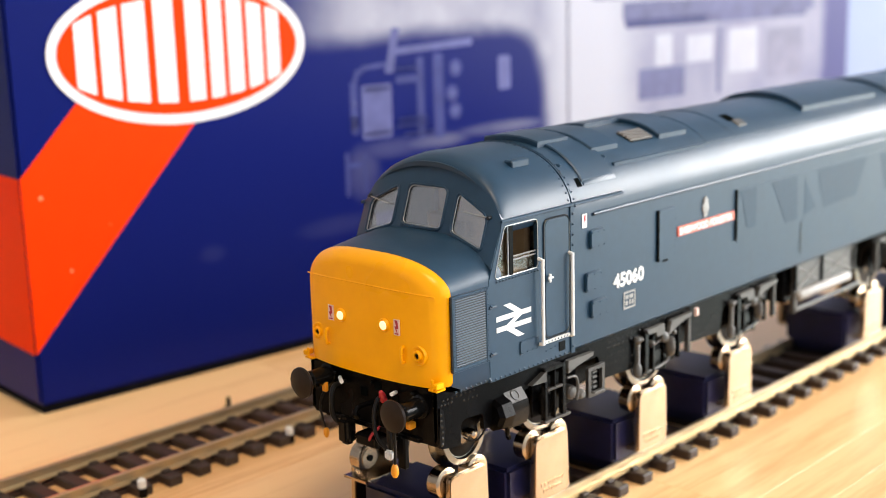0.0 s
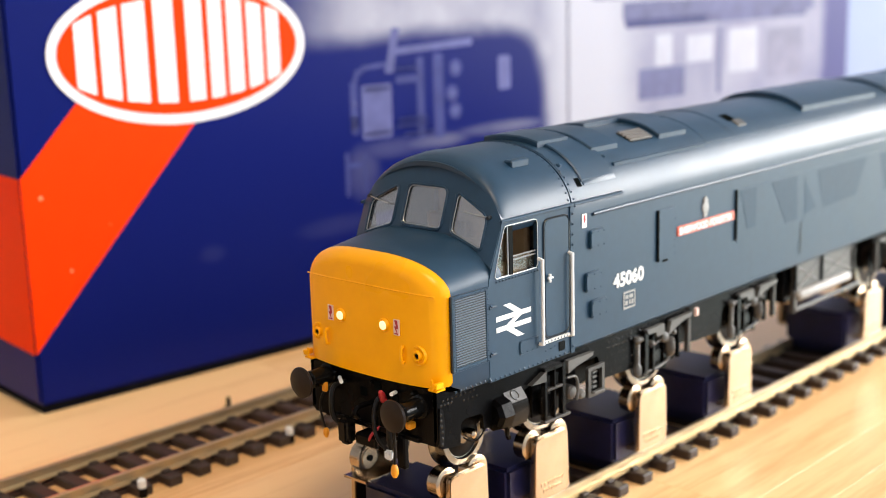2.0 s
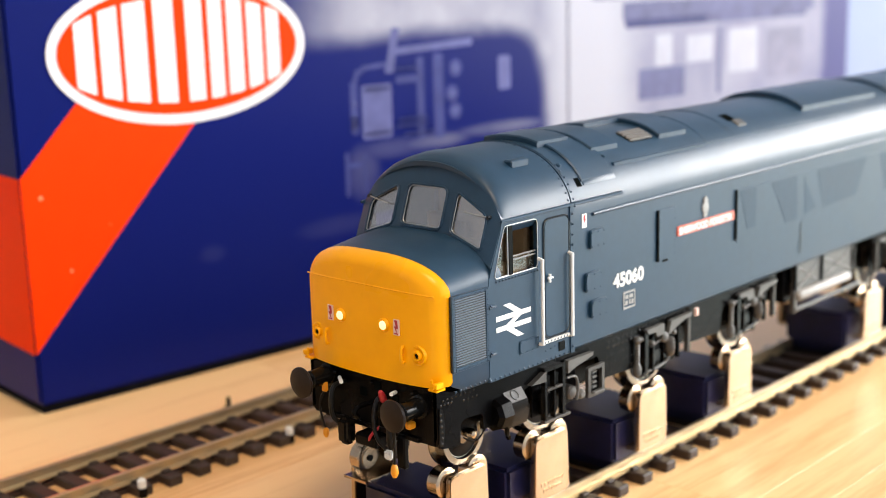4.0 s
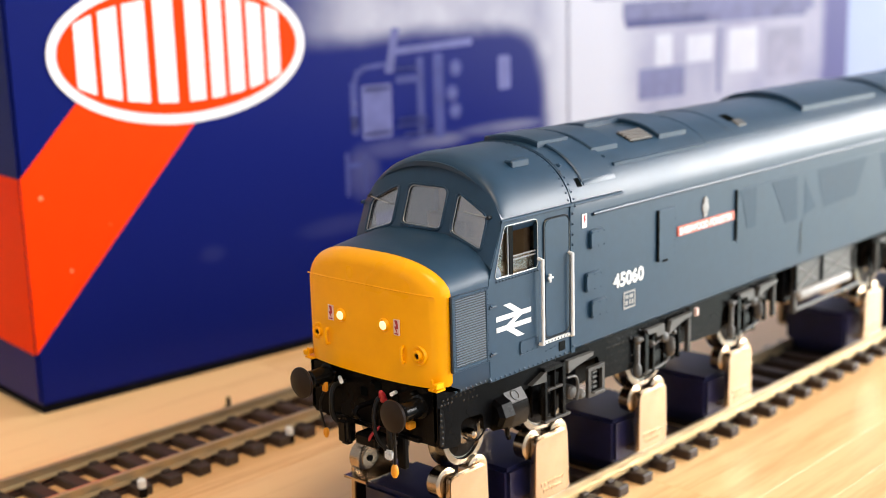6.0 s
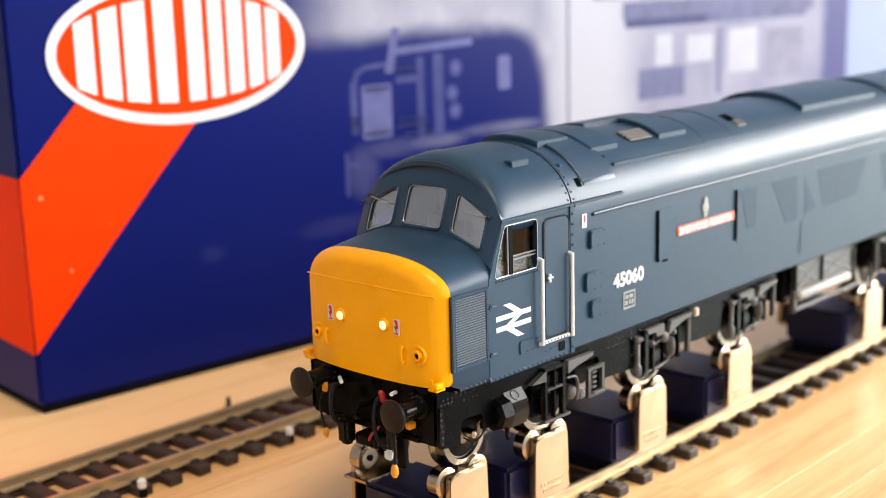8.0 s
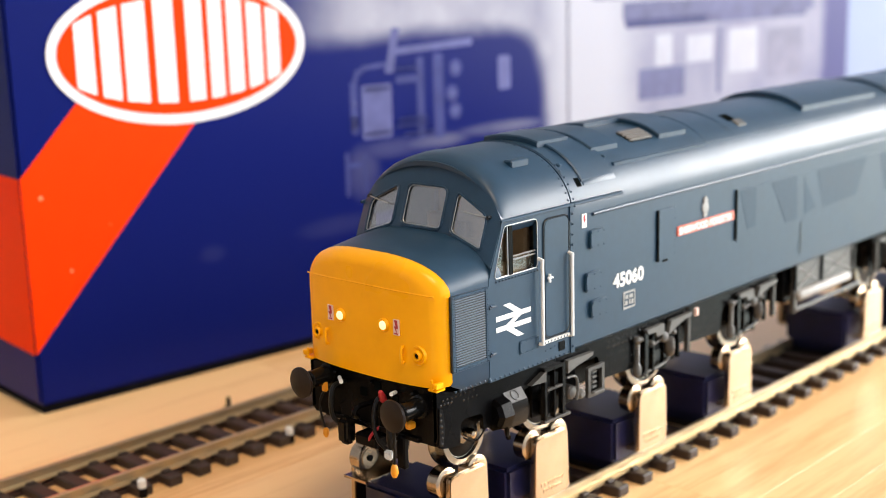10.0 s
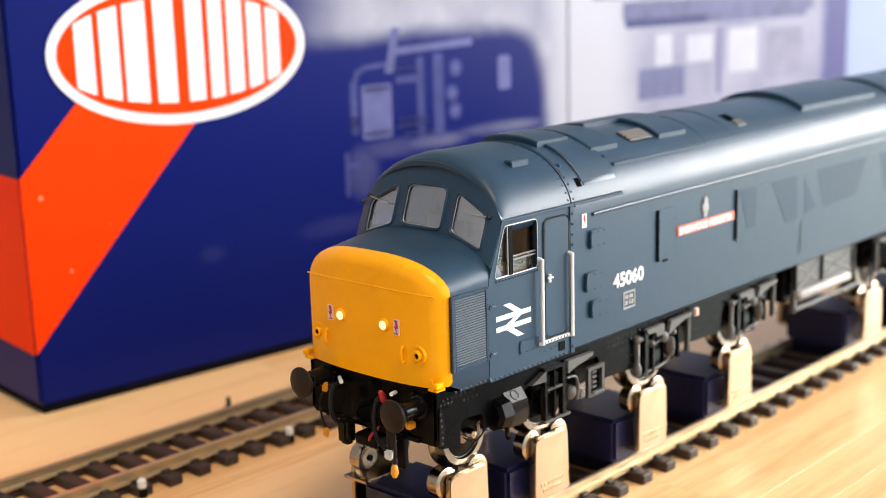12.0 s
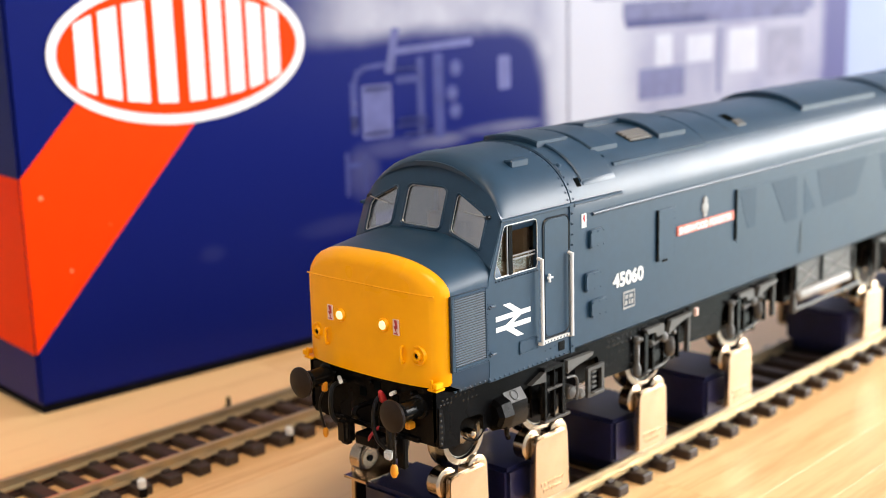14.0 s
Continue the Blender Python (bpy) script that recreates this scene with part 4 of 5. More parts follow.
def body_details(e, body):
    s, o = -1, -1.37
    nrm = (0, -1, 0)
    # small hatches with rivets
    for x0, x1, z0, z1 in ((3.34, 3.71, 2.75, 3.04), (3.23, 3.63, 2.10, 2.40), (3.36, 3.77, 1.67, 1.95)):
        h = part("hatch", prism(B(), rounded(x0, x1, z0, z1, 0.06), "y", o - 0.05, o + 0.01, 0.014), BLUE, body)
        part("riveting", rivets(B(), [(x, o - 0.051, z) for x in (x0 + 0.04, (x0 + x1) / 2, x1 - 0.04) for z in (z0 + 0.04, z1 - 0.04)], nrm, 0.014), BLUE, h, kind="stuff")
    # waist ridge under the roof curve
    b = pipe(B(), [(3.75, o, 3.27), (3.9, o - 0.012, 3.28), (10, o - 0.012, 3.28), (LEN - 3.9, o - 0.012, 3.28), (LEN - 3.75, o, 3.27)], 0.028, 8, 2)
    part("waist_ridge", b, BLUE, body)
    # door leaves
    d = part("side_door", prism(B(), rounded(5.2, 5.70, 2.23, 3.05, 0.03), "y", o - 0.028, o + 0.01, 0.003), BLUE, body)
    part("riveting", rivets(B(), [(5.65, o - 0.029, 2.29 + k * 0.115) for k in range(7)], nrm, 0.014), BLUE, d, kind="stuff")
    # long side panel with dull panes of slanting outline
    pn = part("long_panel", prism(B(), rounded(7.66, 14.4, 2.10, 3.04, 0.03), "y", o - 0.010, o + 0.01, 0.003), BLUE, body, "long blue side panel")
    for poly in PANES:
        part("dull_pane", prism(B(), poly, "y", o - 0.014, o), DULLBLUE, pn, "dull dark blue slanted pane", smooth=False)
    for x, z0, z1 in ((5.18, 2.22, 3.06), (7.60, 2.16, 3.05)):
        part("hinge_strip", box(B(), x - 0.025, x + 0.025, o - 0.035, o, z0, z1, 0.008), BLACK, body, "black hinge strip")
        part("riveting", rivets(B(), [(x, o - 0.036, z0 + 0.06 + k * 0.12) for k in range(7)], nrm, 0.016), BLACK, body, kind="stuff")
    part("latch", box(B(), 5.33, 5.46, o - 0.03, o, 2.19, 2.23, 0.01), BLACK, body)
    part("joint_line", box(B(), 9.98, 10.02, o - 0.006, o, 1.5, 2.2), SEAL, body)
    # printing
    text_part("running_number", "45060", 0.30, (3.97, o - 0.004, 2.02), body, WHITE, "white running number print", 1.09, bold=0.016)
    b = B()
    for q in ((4.25, 4.57, 1.87, 1.90), (4.25, 4.57, 1.62, 1.65), (4.25, 4.275, 1.65, 1.87), (4.545, 4.57, 1.65, 1.87), (4.30, 4.38, 1.78, 1.84), (4.41, 4.51, 1.78, 1.84), (4.30, 4.36, 1.68, 1.75),
              (4.40, 4.44, 1.68, 1.76), (4.47, 4.52, 1.68, 1.75)):
        box(b, q[0], q[1], o - 0.005, o, q[2], q[3])
    part("data_panel", b, GREY, body, "small pale data panel", smooth=False)
    pl = part("nameplate", prism(B(), rounded(5.74, 7.52, 2.54, 2.70, 0.02), "y", o - 0.03, o, 0.004), REDPLATE, body, "red nameplate with pale letters")
    text_part("nameplate_letters", "SHERWOOD FORESTER", 0.15, (5.77, o - 0.032, 2.568), pl, WHITE, "pale raised letters", 1.04, bold=0.015)
    b = lathe(B(), (6.6, o, 2.89), (6.6, o - 0.03, 2.89), [(0, 0.10), (0.02, 0.10), (0.03, 0.07)], 16)
    prism(b, [(6.54, 2.96), (6.66, 2.96), (6.655, 3.04), (6.60, 3.09), (6.545, 3.04)], "y", o - 0.028, o)
    box(b, 6.54, 6.66, o - 0.02, o, 2.73, 2.81, 0.01)
    part("crest", b, GREY, body, "small pale metal crest")
    lb = part("warning_label", box(B(), 3.18, 3.295, o - 0.008, o, 3.10, 3.31), WHITE, body, "white electric flash label")
    part("flash_mark", prism(B(), [(3.225, 3.29), (3.265, 3.29), (3.245, 3.235), (3.268, 3.23), (3.222, 3.16), (3.236, 3.21), (3.214, 3.215)], "y", o - 0.013, o - 0.007), RED, lb, "red flash")
    # ---- roof ----
    def arc_plate(x0, x1, y0, y1, lift, thick=0.05, n=14, lip=0.0):
        b = B()
        secs = []
        yy = [y0 + (y1 - y0) * k / n for k in range(n + 1)]
        for x in (x0, x0 + 0.02, x1 - 0.02, x1):
            d = -0.02 if x in (x0, x1) else 0.0
            secs.append([(x, y, roofz(y) + lift + d) for y in yy] + [(x, y, roofz(y) + lift - thick - 0.05) for y in yy[::-1]])
        rings = [[b.verts.new(p) for p in q] for q in secs]
        m = len(rings[0])
        for a, c in zip(rings, rings[1:]):
            for i in range(m):
                b.faces.new((a[i], a[(i + 1) % m], c[(i + 1) % m], c[i]))
        b.faces.new(rings[0]), b.faces.new(rings[-1][::-1])
        return b
    rp = [(2.985, 3.02, -1.3, 1.3, 0.02), (3.34, 4.16, -1.25, 1.25, 0.045), (3.16, 3.92, -0.56, 0.50, 0.09), (4.04, 4.74, -0.91, 0.91, 0.075), (4.95, 5.925, -0.10, 0.60, 0.075),
          (5.92, 6.73, -0.90, 0.90, 0.075), (7.0, 7.04, -1.1, 1.1, 0.012), (7.9, 7.94, -1.1, 1.1, 0.012), (10.77, 13.9, -0.93, 0.93, 0.10), (14.6, 16.4, -0.92, 0.92, 0.06), (17.0, 18.4, -1.0, 1.0, 0.06)]
    for x0, x1, y0, y1, lift in rp:
        part("roof_panel", arc_plate(x0, x1, y0, y1, lift), BLUE, body, angle=30)
    for y in (-1.14, 1.14):
        part("roof_rail", box(B(), 4.28, 6.9, y - 0.03, y + 0.03, roofz(1.14) - 0.03, roofz(1.14) + 0.035, 0.012), BLUE, body)
    # black plate on the roof skin painted as the dark of an opening
    lv = part("roof_louvre", arc_plate(5.16, 5.80, -0.86, -0.58, 0.014, n=5), HOLE, body, "black roof plate coloured as a shaded opening, with metal slats")
    for k in range(4):
        part("louvre_slat", arc_plate(5.17, 5.79, -0.852 + k * 0.072, -0.815 + k * 0.072, 0.045, n=2), BRASS, lv)
    # no hole is cut: the black plate gives the opening's shade
    part("roof_port", arc_plate(8.22, 8.50, -0.82, -0.62, 0.012, n=4), HOLE, body, "black roof plate coloured as a shaded opening")
    part("roof_port", arc_plate(8.34, 8.62, -0.97, -0.83, 0.03, n=4), TANK, body, "pale flap beside the roof opening")
    for y in (-0.82, 0.82):
        b = box(B(), 2.15, 2.55, y - 0.08, y + 0.08, roofz(0.82) - 0.06, roofz(0.82) + 0.06, 0.02)
        part("roof_vent", b, BLUE, e)
    for y in (-1.12, 1.12):
        part("roof_crease", box(B(), 6.95, 15.6, y - 0.02, y + 0.02, roofz(1.12) - 0.03, roofz(1.12) + 0.014, 0.008), BLUE, body)
    for x in (3.10, 4.22):
        part("roof_clip", lathe(B(), (x, -1.0, roofz(1.0) - 0.02), (x, -1.0, 5), [(0, 0.045), (0.03, 0.045), (0.05, 0.02)], 10), BLUE, body)
    part("roof_flap_lip", arc_plate(3.36, 4.18, -1.275, -1.24, 0.035, thick=0.02, n=3), BLUE, body)
    # black patch on the skin, coloured as the shade in a recess
    part("roof_recess_shade", arc_plate(3.19, 3.335, -1.275, -1.20, 0.006, n=4), HOLE, body, "small black plate coloured as a shaded roof recess")
    for x, lift in ((2.90, 0.0), (3.03, 0.0)):
        b = B()
        for k in range(27):
            a = math.pi * (0.04 + 0.92 * k / 26)
            y = -1.37 * math.copysign(abs(math.cos(a)) ** (2 / 2.15), math.cos(a))
            rivets(b, [(x, y, roofz(y) + lift)], (0, y * 0.7, roofz(y) - 3.3 + 0.05), 0.022)
        part("riveting", b, BLUE, e, kind="stuff")
    # tank between the bogies
    for y in (-1, 1):
        b = box(B(), 10.1, 12.7, y * 1.18 - 0.04, y * 1.18 + 0.04, 0.62, 1.24, 0.02)
        part("battery_box", b, TANK, e, "grey battery box side")
        for x in (10.12, 11.19, 12.55):
            part("box_rib", box(B(), x - 0.04, x + 0.04, y * 1.23 - 0.03, y * 1.23 + 0.03, 0.66, 1.22, 0.01), BLACK, e)
        for x0, x1 in ((10.2, 11.12), (11.28, 12.5)):
            for z0, z1 in ((0.72, 1.16), (1.16, 0.72)):
                part("cross_wire", rod(B(), (x0, y * 1.235, z0), (x1, y * 1.235, z1), 0.011, 6), GREY, e, "pale grey cross wire")
        part("air_pipe", lathe(B(), (10.12, y * 1.27, 0.62), (12.3, y * 1.27, 0.62), [(0, 0.03), (0.03, 0.075), (0.08, 0.10), (2.10, 0.10), (2.15, 0.075), (2.18, 0.03)], 16), GREY, e, "light grey air reservoir pipe")
        part("pipe_hanger", box(B(), 10.02, 10.16, y * 1.22 - 0.05, y * 1.22 + 0.05, 0.28, 0.72, 0.02), LIDGREY, e)
        part("lower_pipe", rod(B(), (10.1, y * 1.25, 0.35), (12.8, y * 1.25, 0.35), 0.045, 10), MIDGREY, e)
    part("underframe", box(B(), 9.9, 12.8, -1.1, 1.1, 0.5, 1.25), BLACK, e, "black underframe tank")
    part("jack_tag", box(B(), 6.35, 6.43, -1.40, -1.33, 1.06, 1.20, 0.015), PINK, e, "small white and red tag")


def build_bogie(e, end):
    F = lambda b: flipx(b, end)
    bogie = part("bogie_frame", F(box(B(), 0.12, 9.2, -0.5, 0.5, 0.55, 1.15, 0.03)), BLACK, e, "black bogie frame")
    # headstock and its side plates
    b = prism(B(), [(-1.22, 0.56), (1.22, 0.56), (1.27, 0.7), (1.27, 1.36), (-1.27, 1.36), (-1.27, 0.7)], "x", 0.06, 0.14, 0.01)
    hs = part("headstock", F(b), BLACK, bogie, "black riveted headstock")
    b = rivets(B(), [(0.058, y, z) for y in [-1.2 + 0.16 * k for k in range(16)] for z in (1.31, 0.64)] + [(0.058, y, 0.72 + 0.1 * k) for y in (-1.2, -0.62, 0.62, 1.2) for k in range(6)], (-1, 0, 0), 0.014)
    part("riveting", F(b), GLOSS, hs, kind="stuff")
    part("lower_bar", F(box(B(), 0.02, 0.06, -0.95, 0.95, 0.56, 0.63, 0.01)), BLACK, hs)
    for y, z in ((-0.14, 1.22), (-0.06, 0.91), (-0.05, 0.70), (-0.23, 0.68), (-0.48, 1.08), (0.15, 1.08)):
        # thin black squares on the face painted as shaded slots
        part("slot_shade", F(prism(B(), rounded(y - 0.065, y + 0.065, z - 0.065, z + 0.065, 0.01, 2), "x", 0.05, 0.065)), HOLE, hs)
    for s in (-1, 1):
        y = s * 1.24
        notch = [(0.51, 0.48), (0.52, 0.74), (0.55, 0.80), (0.62, 0.83), (0.94, 0.81), (0.99, 0.76), (1.00, 0.56)]
        pl = [(0.06, 1.36), (0.06, 0.62), (0.14, 0.52), (0.42, 0.48)] + notch + [(1.12, 0.56), (1.30, 0.80), (1.75, 0.86), (2.2, 0.98), (3.7, 0.98), (3.85, 0.58), (4.65, 0.55), (4.8, 0.98),
             (6.3, 0.98), (6.4, 0.58), (7.3, 0.55), (7.4, 0.98), (9.2, 0.98), (9.3, 1.24), (0.5, 1.24), (0.3, 1.30)]
        sp = part("side_frame", F(prism(B(), pl, "y", y - 0.035, y + 0.035)), BLACK, bogie, "black riveted side frame", smooth=False)
        b = B()
        yo = y + s * 0.036
        rivets(b, [(0.12, yo, 0.58 + 0.085 * k) for k in range(7)] + [(0.14 + 0.07 * k, yo, 1.14) for k in range(4)] + [(0.18 + 0.09 * k, yo, 1.20) for k in range(8)] +
               [(0.6 + 0.09 * k, yo, 1.10) for k in range(4)] + [(4.0 + 0.12 * k, yo, z) for k in range(8) for z in (1.05, 1.14)], (0, s, 0), 0.021)
        part("riveting", F(b), RIVET, sp, kind="stuff")
        part("corner_strip", F(prism(B(), [(0.07, 0.60), (0.15, 0.56), (0.19, 0.80), (0.16, 1.08), (0.09, 1.12)], "y", y + s * 0.03, y + s * 0.055)), GLOSS, sp, smooth=False)
        part("riveting", F(rivets(B(), [(0.12 + 0.01 * math.sin(k), y + s * 0.056, 0.60 + 0.085 * k) for k in range(6)], (0, s, 0), 0.024)), RIVET, sp, kind="stuff")
        inner = [(0.2, 1.2), (0.2, 0.62), (0.85, 0.50), (1.2, 0.50), (1.5, 0.6), (1.9, 0.75), (2.3, 0.5), (3.2, 0.42), (4.0, 0.5), (9.0, 0.42), (9.2, 1.2)]
        # also fills the wheel arch with black, as the shade behind it
        part("inner_frame", F(prism(B(), inner, "y", s * 0.90, s * 0.94)), BLACK, bogie, "black inner frame plate", smooth=False)
        # leading axle stub and spring wire
        part("axle_end", F(lathe(B(), (1.05, s * 0.85, 0.42), (1.05, s * 1.10, 0.42), [(0, 0.07), (0.16, 0.075), (0.20, 0.06), (0.215, 0.03)], 16)), STEEL, bogie, "bright axle end")
        part("guard_wire", F(pipe(B(), [(0.60, s * 1.25, 0.55), (0.72, s * 1.27, 0.47), (0.85, s * 1.28, 0.45), (1.0, s * 1.25, 0.50), (1.1, s * 1.24, 0.58)], 0.012, 6)), BLACK, bogie)
        # angular sandbox
        b = B()
        pr = [(s * 1.10, 0.42), (s * 1.36, 0.46), (s * 1.40, 0.58), (s * 1.40, 0.80), (s * 1.24, 1.00), (s * 1.10, 1.00)]
        prism(b, pr, "x", 1.40, 1.86, 0.015)
        sb = part("sandbox", F(b), GLOSS, bogie, "black angular sandbox")
        b = lathe(B(), (1.18, s * 1.24, 0.71), (1.42, s * 1.24, 0.71), [(0, 0.18), (0.05, 0.25), (0.25, 0.26)], 8)
        part("sandbox_neck", F(b), BLACK, sb, smooth=False)
        b = prism(B(), [(s * 1.385, 0.83), (s * 1.255, 0.993), (s * 1.262, 0.999), (s * 1.392, 0.836)], "x", 1.43, 1.83)
        part("sandbox_lid", F(b), LIDGREY, sb, "grey sandbox lid", smooth=False)
        b = lathe(B(), (1.62, s * 1.325, 0.915), (1.62, s * 1.405, 0.98), [(0, 0.08), (0.012, 0.08), (0.016, 0.07), (0.006, 0.06)], 16)
        part("sandbox_cap", F(b), MIDGREY, sb)
        part("sand_pipe", F(pipe(B(), [(1.6, s * 1.2, 0.45), (1.65, s * 1.15, 0.3), (1.8, s * 1.05, 0.15)], 0.04, 8)), BLACK, sb)
        # guide frame, springs and brackets by the first driven axle
        ax = 2.72
        b = B()
        for px, w in ((ax - 0.40, 0.055), (ax + 0.03, 0.075), (ax - 0.19, 0.03)):
            box(b, px - w / 2, px + w / 2, s * 1.31 - 0.045, s * 1.31 + 0.045, 0.30, 1.13, 0.008)
        box(b, ax - 0.43, ax + 0.07, s * 1.27 - 0.08, s * 1.27 + 0.08, 1.07, 1.13, 0.008)
        g = part("axle_guide", F(b), GLOSS, bogie, "black axle guide frame", smooth=False)
        part("tie_bar", F(box(B(), ax - 0.44, ax + 0.18, s * 1.31 - 0.05, s * 1.31 + 0.05, 0.28, 0.33, 0.01)), LIDGREY, g)
        part("cross_bar", F(box(B(), ax - 0.37, ax + 0.0, s * 1.33 - 0.03, s * 1.33 + 0.03, 0.77, 0.81, 0.01)), LIDGREY, g)
        part("bracket", F(prism(B(), [(ax - 0.75, 0.96), (ax - 0.40, 1.10), (ax - 0.40, 0.94)], "y", s * 1.18, s * 1.36)), MIDGREY, g, smooth=False)
        part("bracket", F(prism(B(), [(ax + 0.10, 1.14), (ax + 0.10, 0.94), (ax + 0.30, 1.0), (ax + 0.72, 1.08), (ax + 0.74, 1.13)], "y", s * 1.30, s * 1.38)), TANK, g, "grey bracket", smooth=False)
        b = pipe(B(), [(ax + 0.12, s * 1.33, 0.86), (ax + 0.30, s * 1.36, 0.84), (ax + 0.36, s * 1.36, 0.66), (ax + 0.34, s * 1.35, 0.46)], 0.022, 8)
        part("brake_lever", F(b), TANK, g)
        part("brake_cylinder", F(lathe(B(), (ax + 0.46, s * 1.15, 0.52), (ax + 0.46, s * 1.39, 0.52), [(0, 0.08), (0.2, 0.08), (0.24, 0.05)], 14)), TANK, g)
        part("spring_eye", F(lathe(B(), (ax + 0.24, s * 1.2, 0.60), (ax + 0.24, s * 1.37, 0.60), [(0, 0.11), (0.13, 0.11), (0.16, 0.085), (0.17, 0.04)], 16)), LIDGREY, g)
        for ax in (2.72, 5.5, 8.4):
            # black sheet added as the shade behind the guide, hiding the bright wheel
            part("guide_shade_back", F(box(B(), ax - 0.45, ax + 0.62, s * 1.10 - 0.02, s * 1.10 + 0.02, 0.34, 1.05)), BLACK, bogie)
            part("axlebox", F(box(B(), ax - 0.33, ax - 0.03, s * 1.19 - 0.09, s * 1.19 + 0.09, 0.34, 0.74, 0.04, 2)), GLOSS, bogie, "black axlebox")
        # springs, brake gear and brackets by the other two
        for ax in (5.5, 8.4):
            b = lathe(B(), (ax - 0.80, s * 1.33, 1.06), (ax - 0.80, s * 1.33, 0.3), [(0, 0.05), (0.05, 0.065), (0.10, 0.04)] + [(0.12 + 0.025 * k, 0.045 if k % 2 else 0.033) for k in range(14)] + [(0.48, 0.055), (0.53, 0.07), (0.62, 0.065), (0.66, 0.03)], 12)
            part("damper", F(b), TANK, bogie, "slim grey coil damper")
            b = box(B(), ax - 0.62, ax - 0.52, s * 1.31 - 0.05, s * 1.31 + 0.05, 0.42, 1.10, 0.01)
            box(b, ax - 0.38, ax - 0.33, s * 1.31 - 0.04, s * 1.31 + 0.04, 0.36, 1.06, 0.01)
            box(b, ax - 0.02, ax + 0.06, s * 1.27 - 0.05, s * 1.27 + 0.05, 0.34, 1.10, 0.01)
            box(b, ax - 0.62, ax + 0.06, s * 1.27 - 0.04, s * 1.27 + 0.04, 0.36, 0.42, 0.01)
            g = part("axle_guide", F(b), GLOSS, bogie, "black axle guide frame", smooth=False)
            part("bracket", F(prism(B(), [(ax - 0.60, 1.14), (ax - 0.10, 1.15), (ax - 0.08, 0.98), (ax - 0.30, 0.96), (ax - 0.34, 1.05), (ax - 0.55, 1.06)], "y", s * 1.30, s * 1.38)), TANK, g, "grey bracket", smooth=False)
            part("bracket", F(prism(B(), [(ax + 0.02, 0.92), (ax + 0.16, 0.98), (ax + 0.40, 1.06), (ax + 0.72, 1.12), (ax + 0.72, 1.17), (ax + 0.10, 1.15)], "y", s * 1.32, s * 1.39)), TANK, g, "grey bracket", smooth=False)
            for px, pz, r in ((ax - 0.05, 0.90, 0.09), (ax + 0.22, 0.93, 0.05), (ax - 0.42, 0.88, 0.045), (ax - 0.74, 1.02, 0.04)):
                part("spring_eye", F(lathe(B(), (px, s * 1.2, pz), (px, s * 1.40, pz), [(0, r), (0.16, r), (0.19, r * 0.7), (0.20, r * 0.3)], 12)), TANK, g)
            b = lathe(B(), (ax + 0.12, s * 1.31, 0.86), (ax + 0.16, s * 1.31, 0.50), [(0, 0.06), (0.03, 0.10), (0.2, 0.11), (0.30, 0.085), (0.34, 0.04)], 14)
            part("brake_cylinder", F(b), LIDGREY, g, "dull grey brake cylinder")
            part("brake_lever", F(pipe(B(), [(ax + 0.18, s * 1.33, 0.62), (ax + 0.05, s * 1.34, 0.48), (ax - 0.25, s * 1.33, 0.42), (ax - 0.5, s * 1.30, 0.40)], 0.022, 8)), MIDGREY, g)
            part("brake_rod", F(rod(B(), (ax - 0.4, s * 1.31, 0.80), (ax - 0.05, s * 1.34, 0.90), 0.02, 8)), LIDGREY, g)
            post = part("hanger", F(box(B(), ax + 0.68, ax + 0.77, s * 1.30 - 0.04, s * 1.30 + 0.04, 0.46, 1.10, 0.01)), LIDGREY, bogie, "grey riveted hanger")
            part("riveting", F(rivets(B(), [(ax + 0.725, s * 1.341, 0.52 + 0.075 * k) for k in range(8)], (0, s, 0), 0.022)), TANK, post, kind="stuff")
            part("hanger", F(box(B(), ax + 0.44, ax + 0.50, s * 1.26 - 0.04, s * 1.26 + 0.04, 0.42, 1.05, 0.01)), BLACK, bogie)
        # bolt heads scattered along the frame
        b = B()
        for x0 in (3.95, 6.45):
            rivets(b, [(x0 + 0.11 * k, s * 1.276, z) for k in range(7) for z in (0.64, 0.78, 0.92, 1.06, 1.18) if (k * 3 + round(z * 50)) % 4], (0, s, 0), 0.017)
        part("riveting", F(b), RIVET, bogie, kind="stuff")
        st = B()
        for q in ((3.36, 3.43, 0.40, 0.88), (3.71, 3.78, 0.40, 0.88), (3.43, 3.71, 0.82, 0.88), (3.43, 3.71, 0.40, 0.46)):
            box(st, q[0], q[1], s * 1.32 - 0.03, s * 1.32 + 0.03, q[2], q[3])
        f = part("step_plate", F(st), LIDGREY, bogie, "grey framed step plate", smooth=False)
        # black sheet behind the frame, stands for the shaded opening
        part("step_opening_shade", F(box(B(), 3.40, 3.74, s * 1.28 - 0.01, s * 1.28 + 0.01, 0.42, 0.86)), BLACK, f)
        for k in range(4):
            part("step_tread", F(box(B(), 3.50, 3.60, s * 1.31 - 0.02, s * 1.31 + 0.02, 0.52 + k * 0.08, 0.55 + k * 0.08)), TANK, f)
        part("step_tread", F(box(B(), 3.43, 3.71, s * 1.38 - 0.04, s * 1.38 + 0.04, 0.46, 0.49, 0.01)), TANK, f)
        # buffer
        y = s * 0.92 - 0.03
        z = 1.09 if s < 0 else 1.19
        b = lathe(B(), (0.08, y, z), (-0.6, y, z), [(0, 0.17), (0.05, 0.17), (0.06, 0.135), (0.38, 0.13), (0.40, 0.115), (0.42, 0.09), (0.50, 0.085)], 24)
        bf = part("buffer", F(b), GLOSS, hs, "black buffer stock")
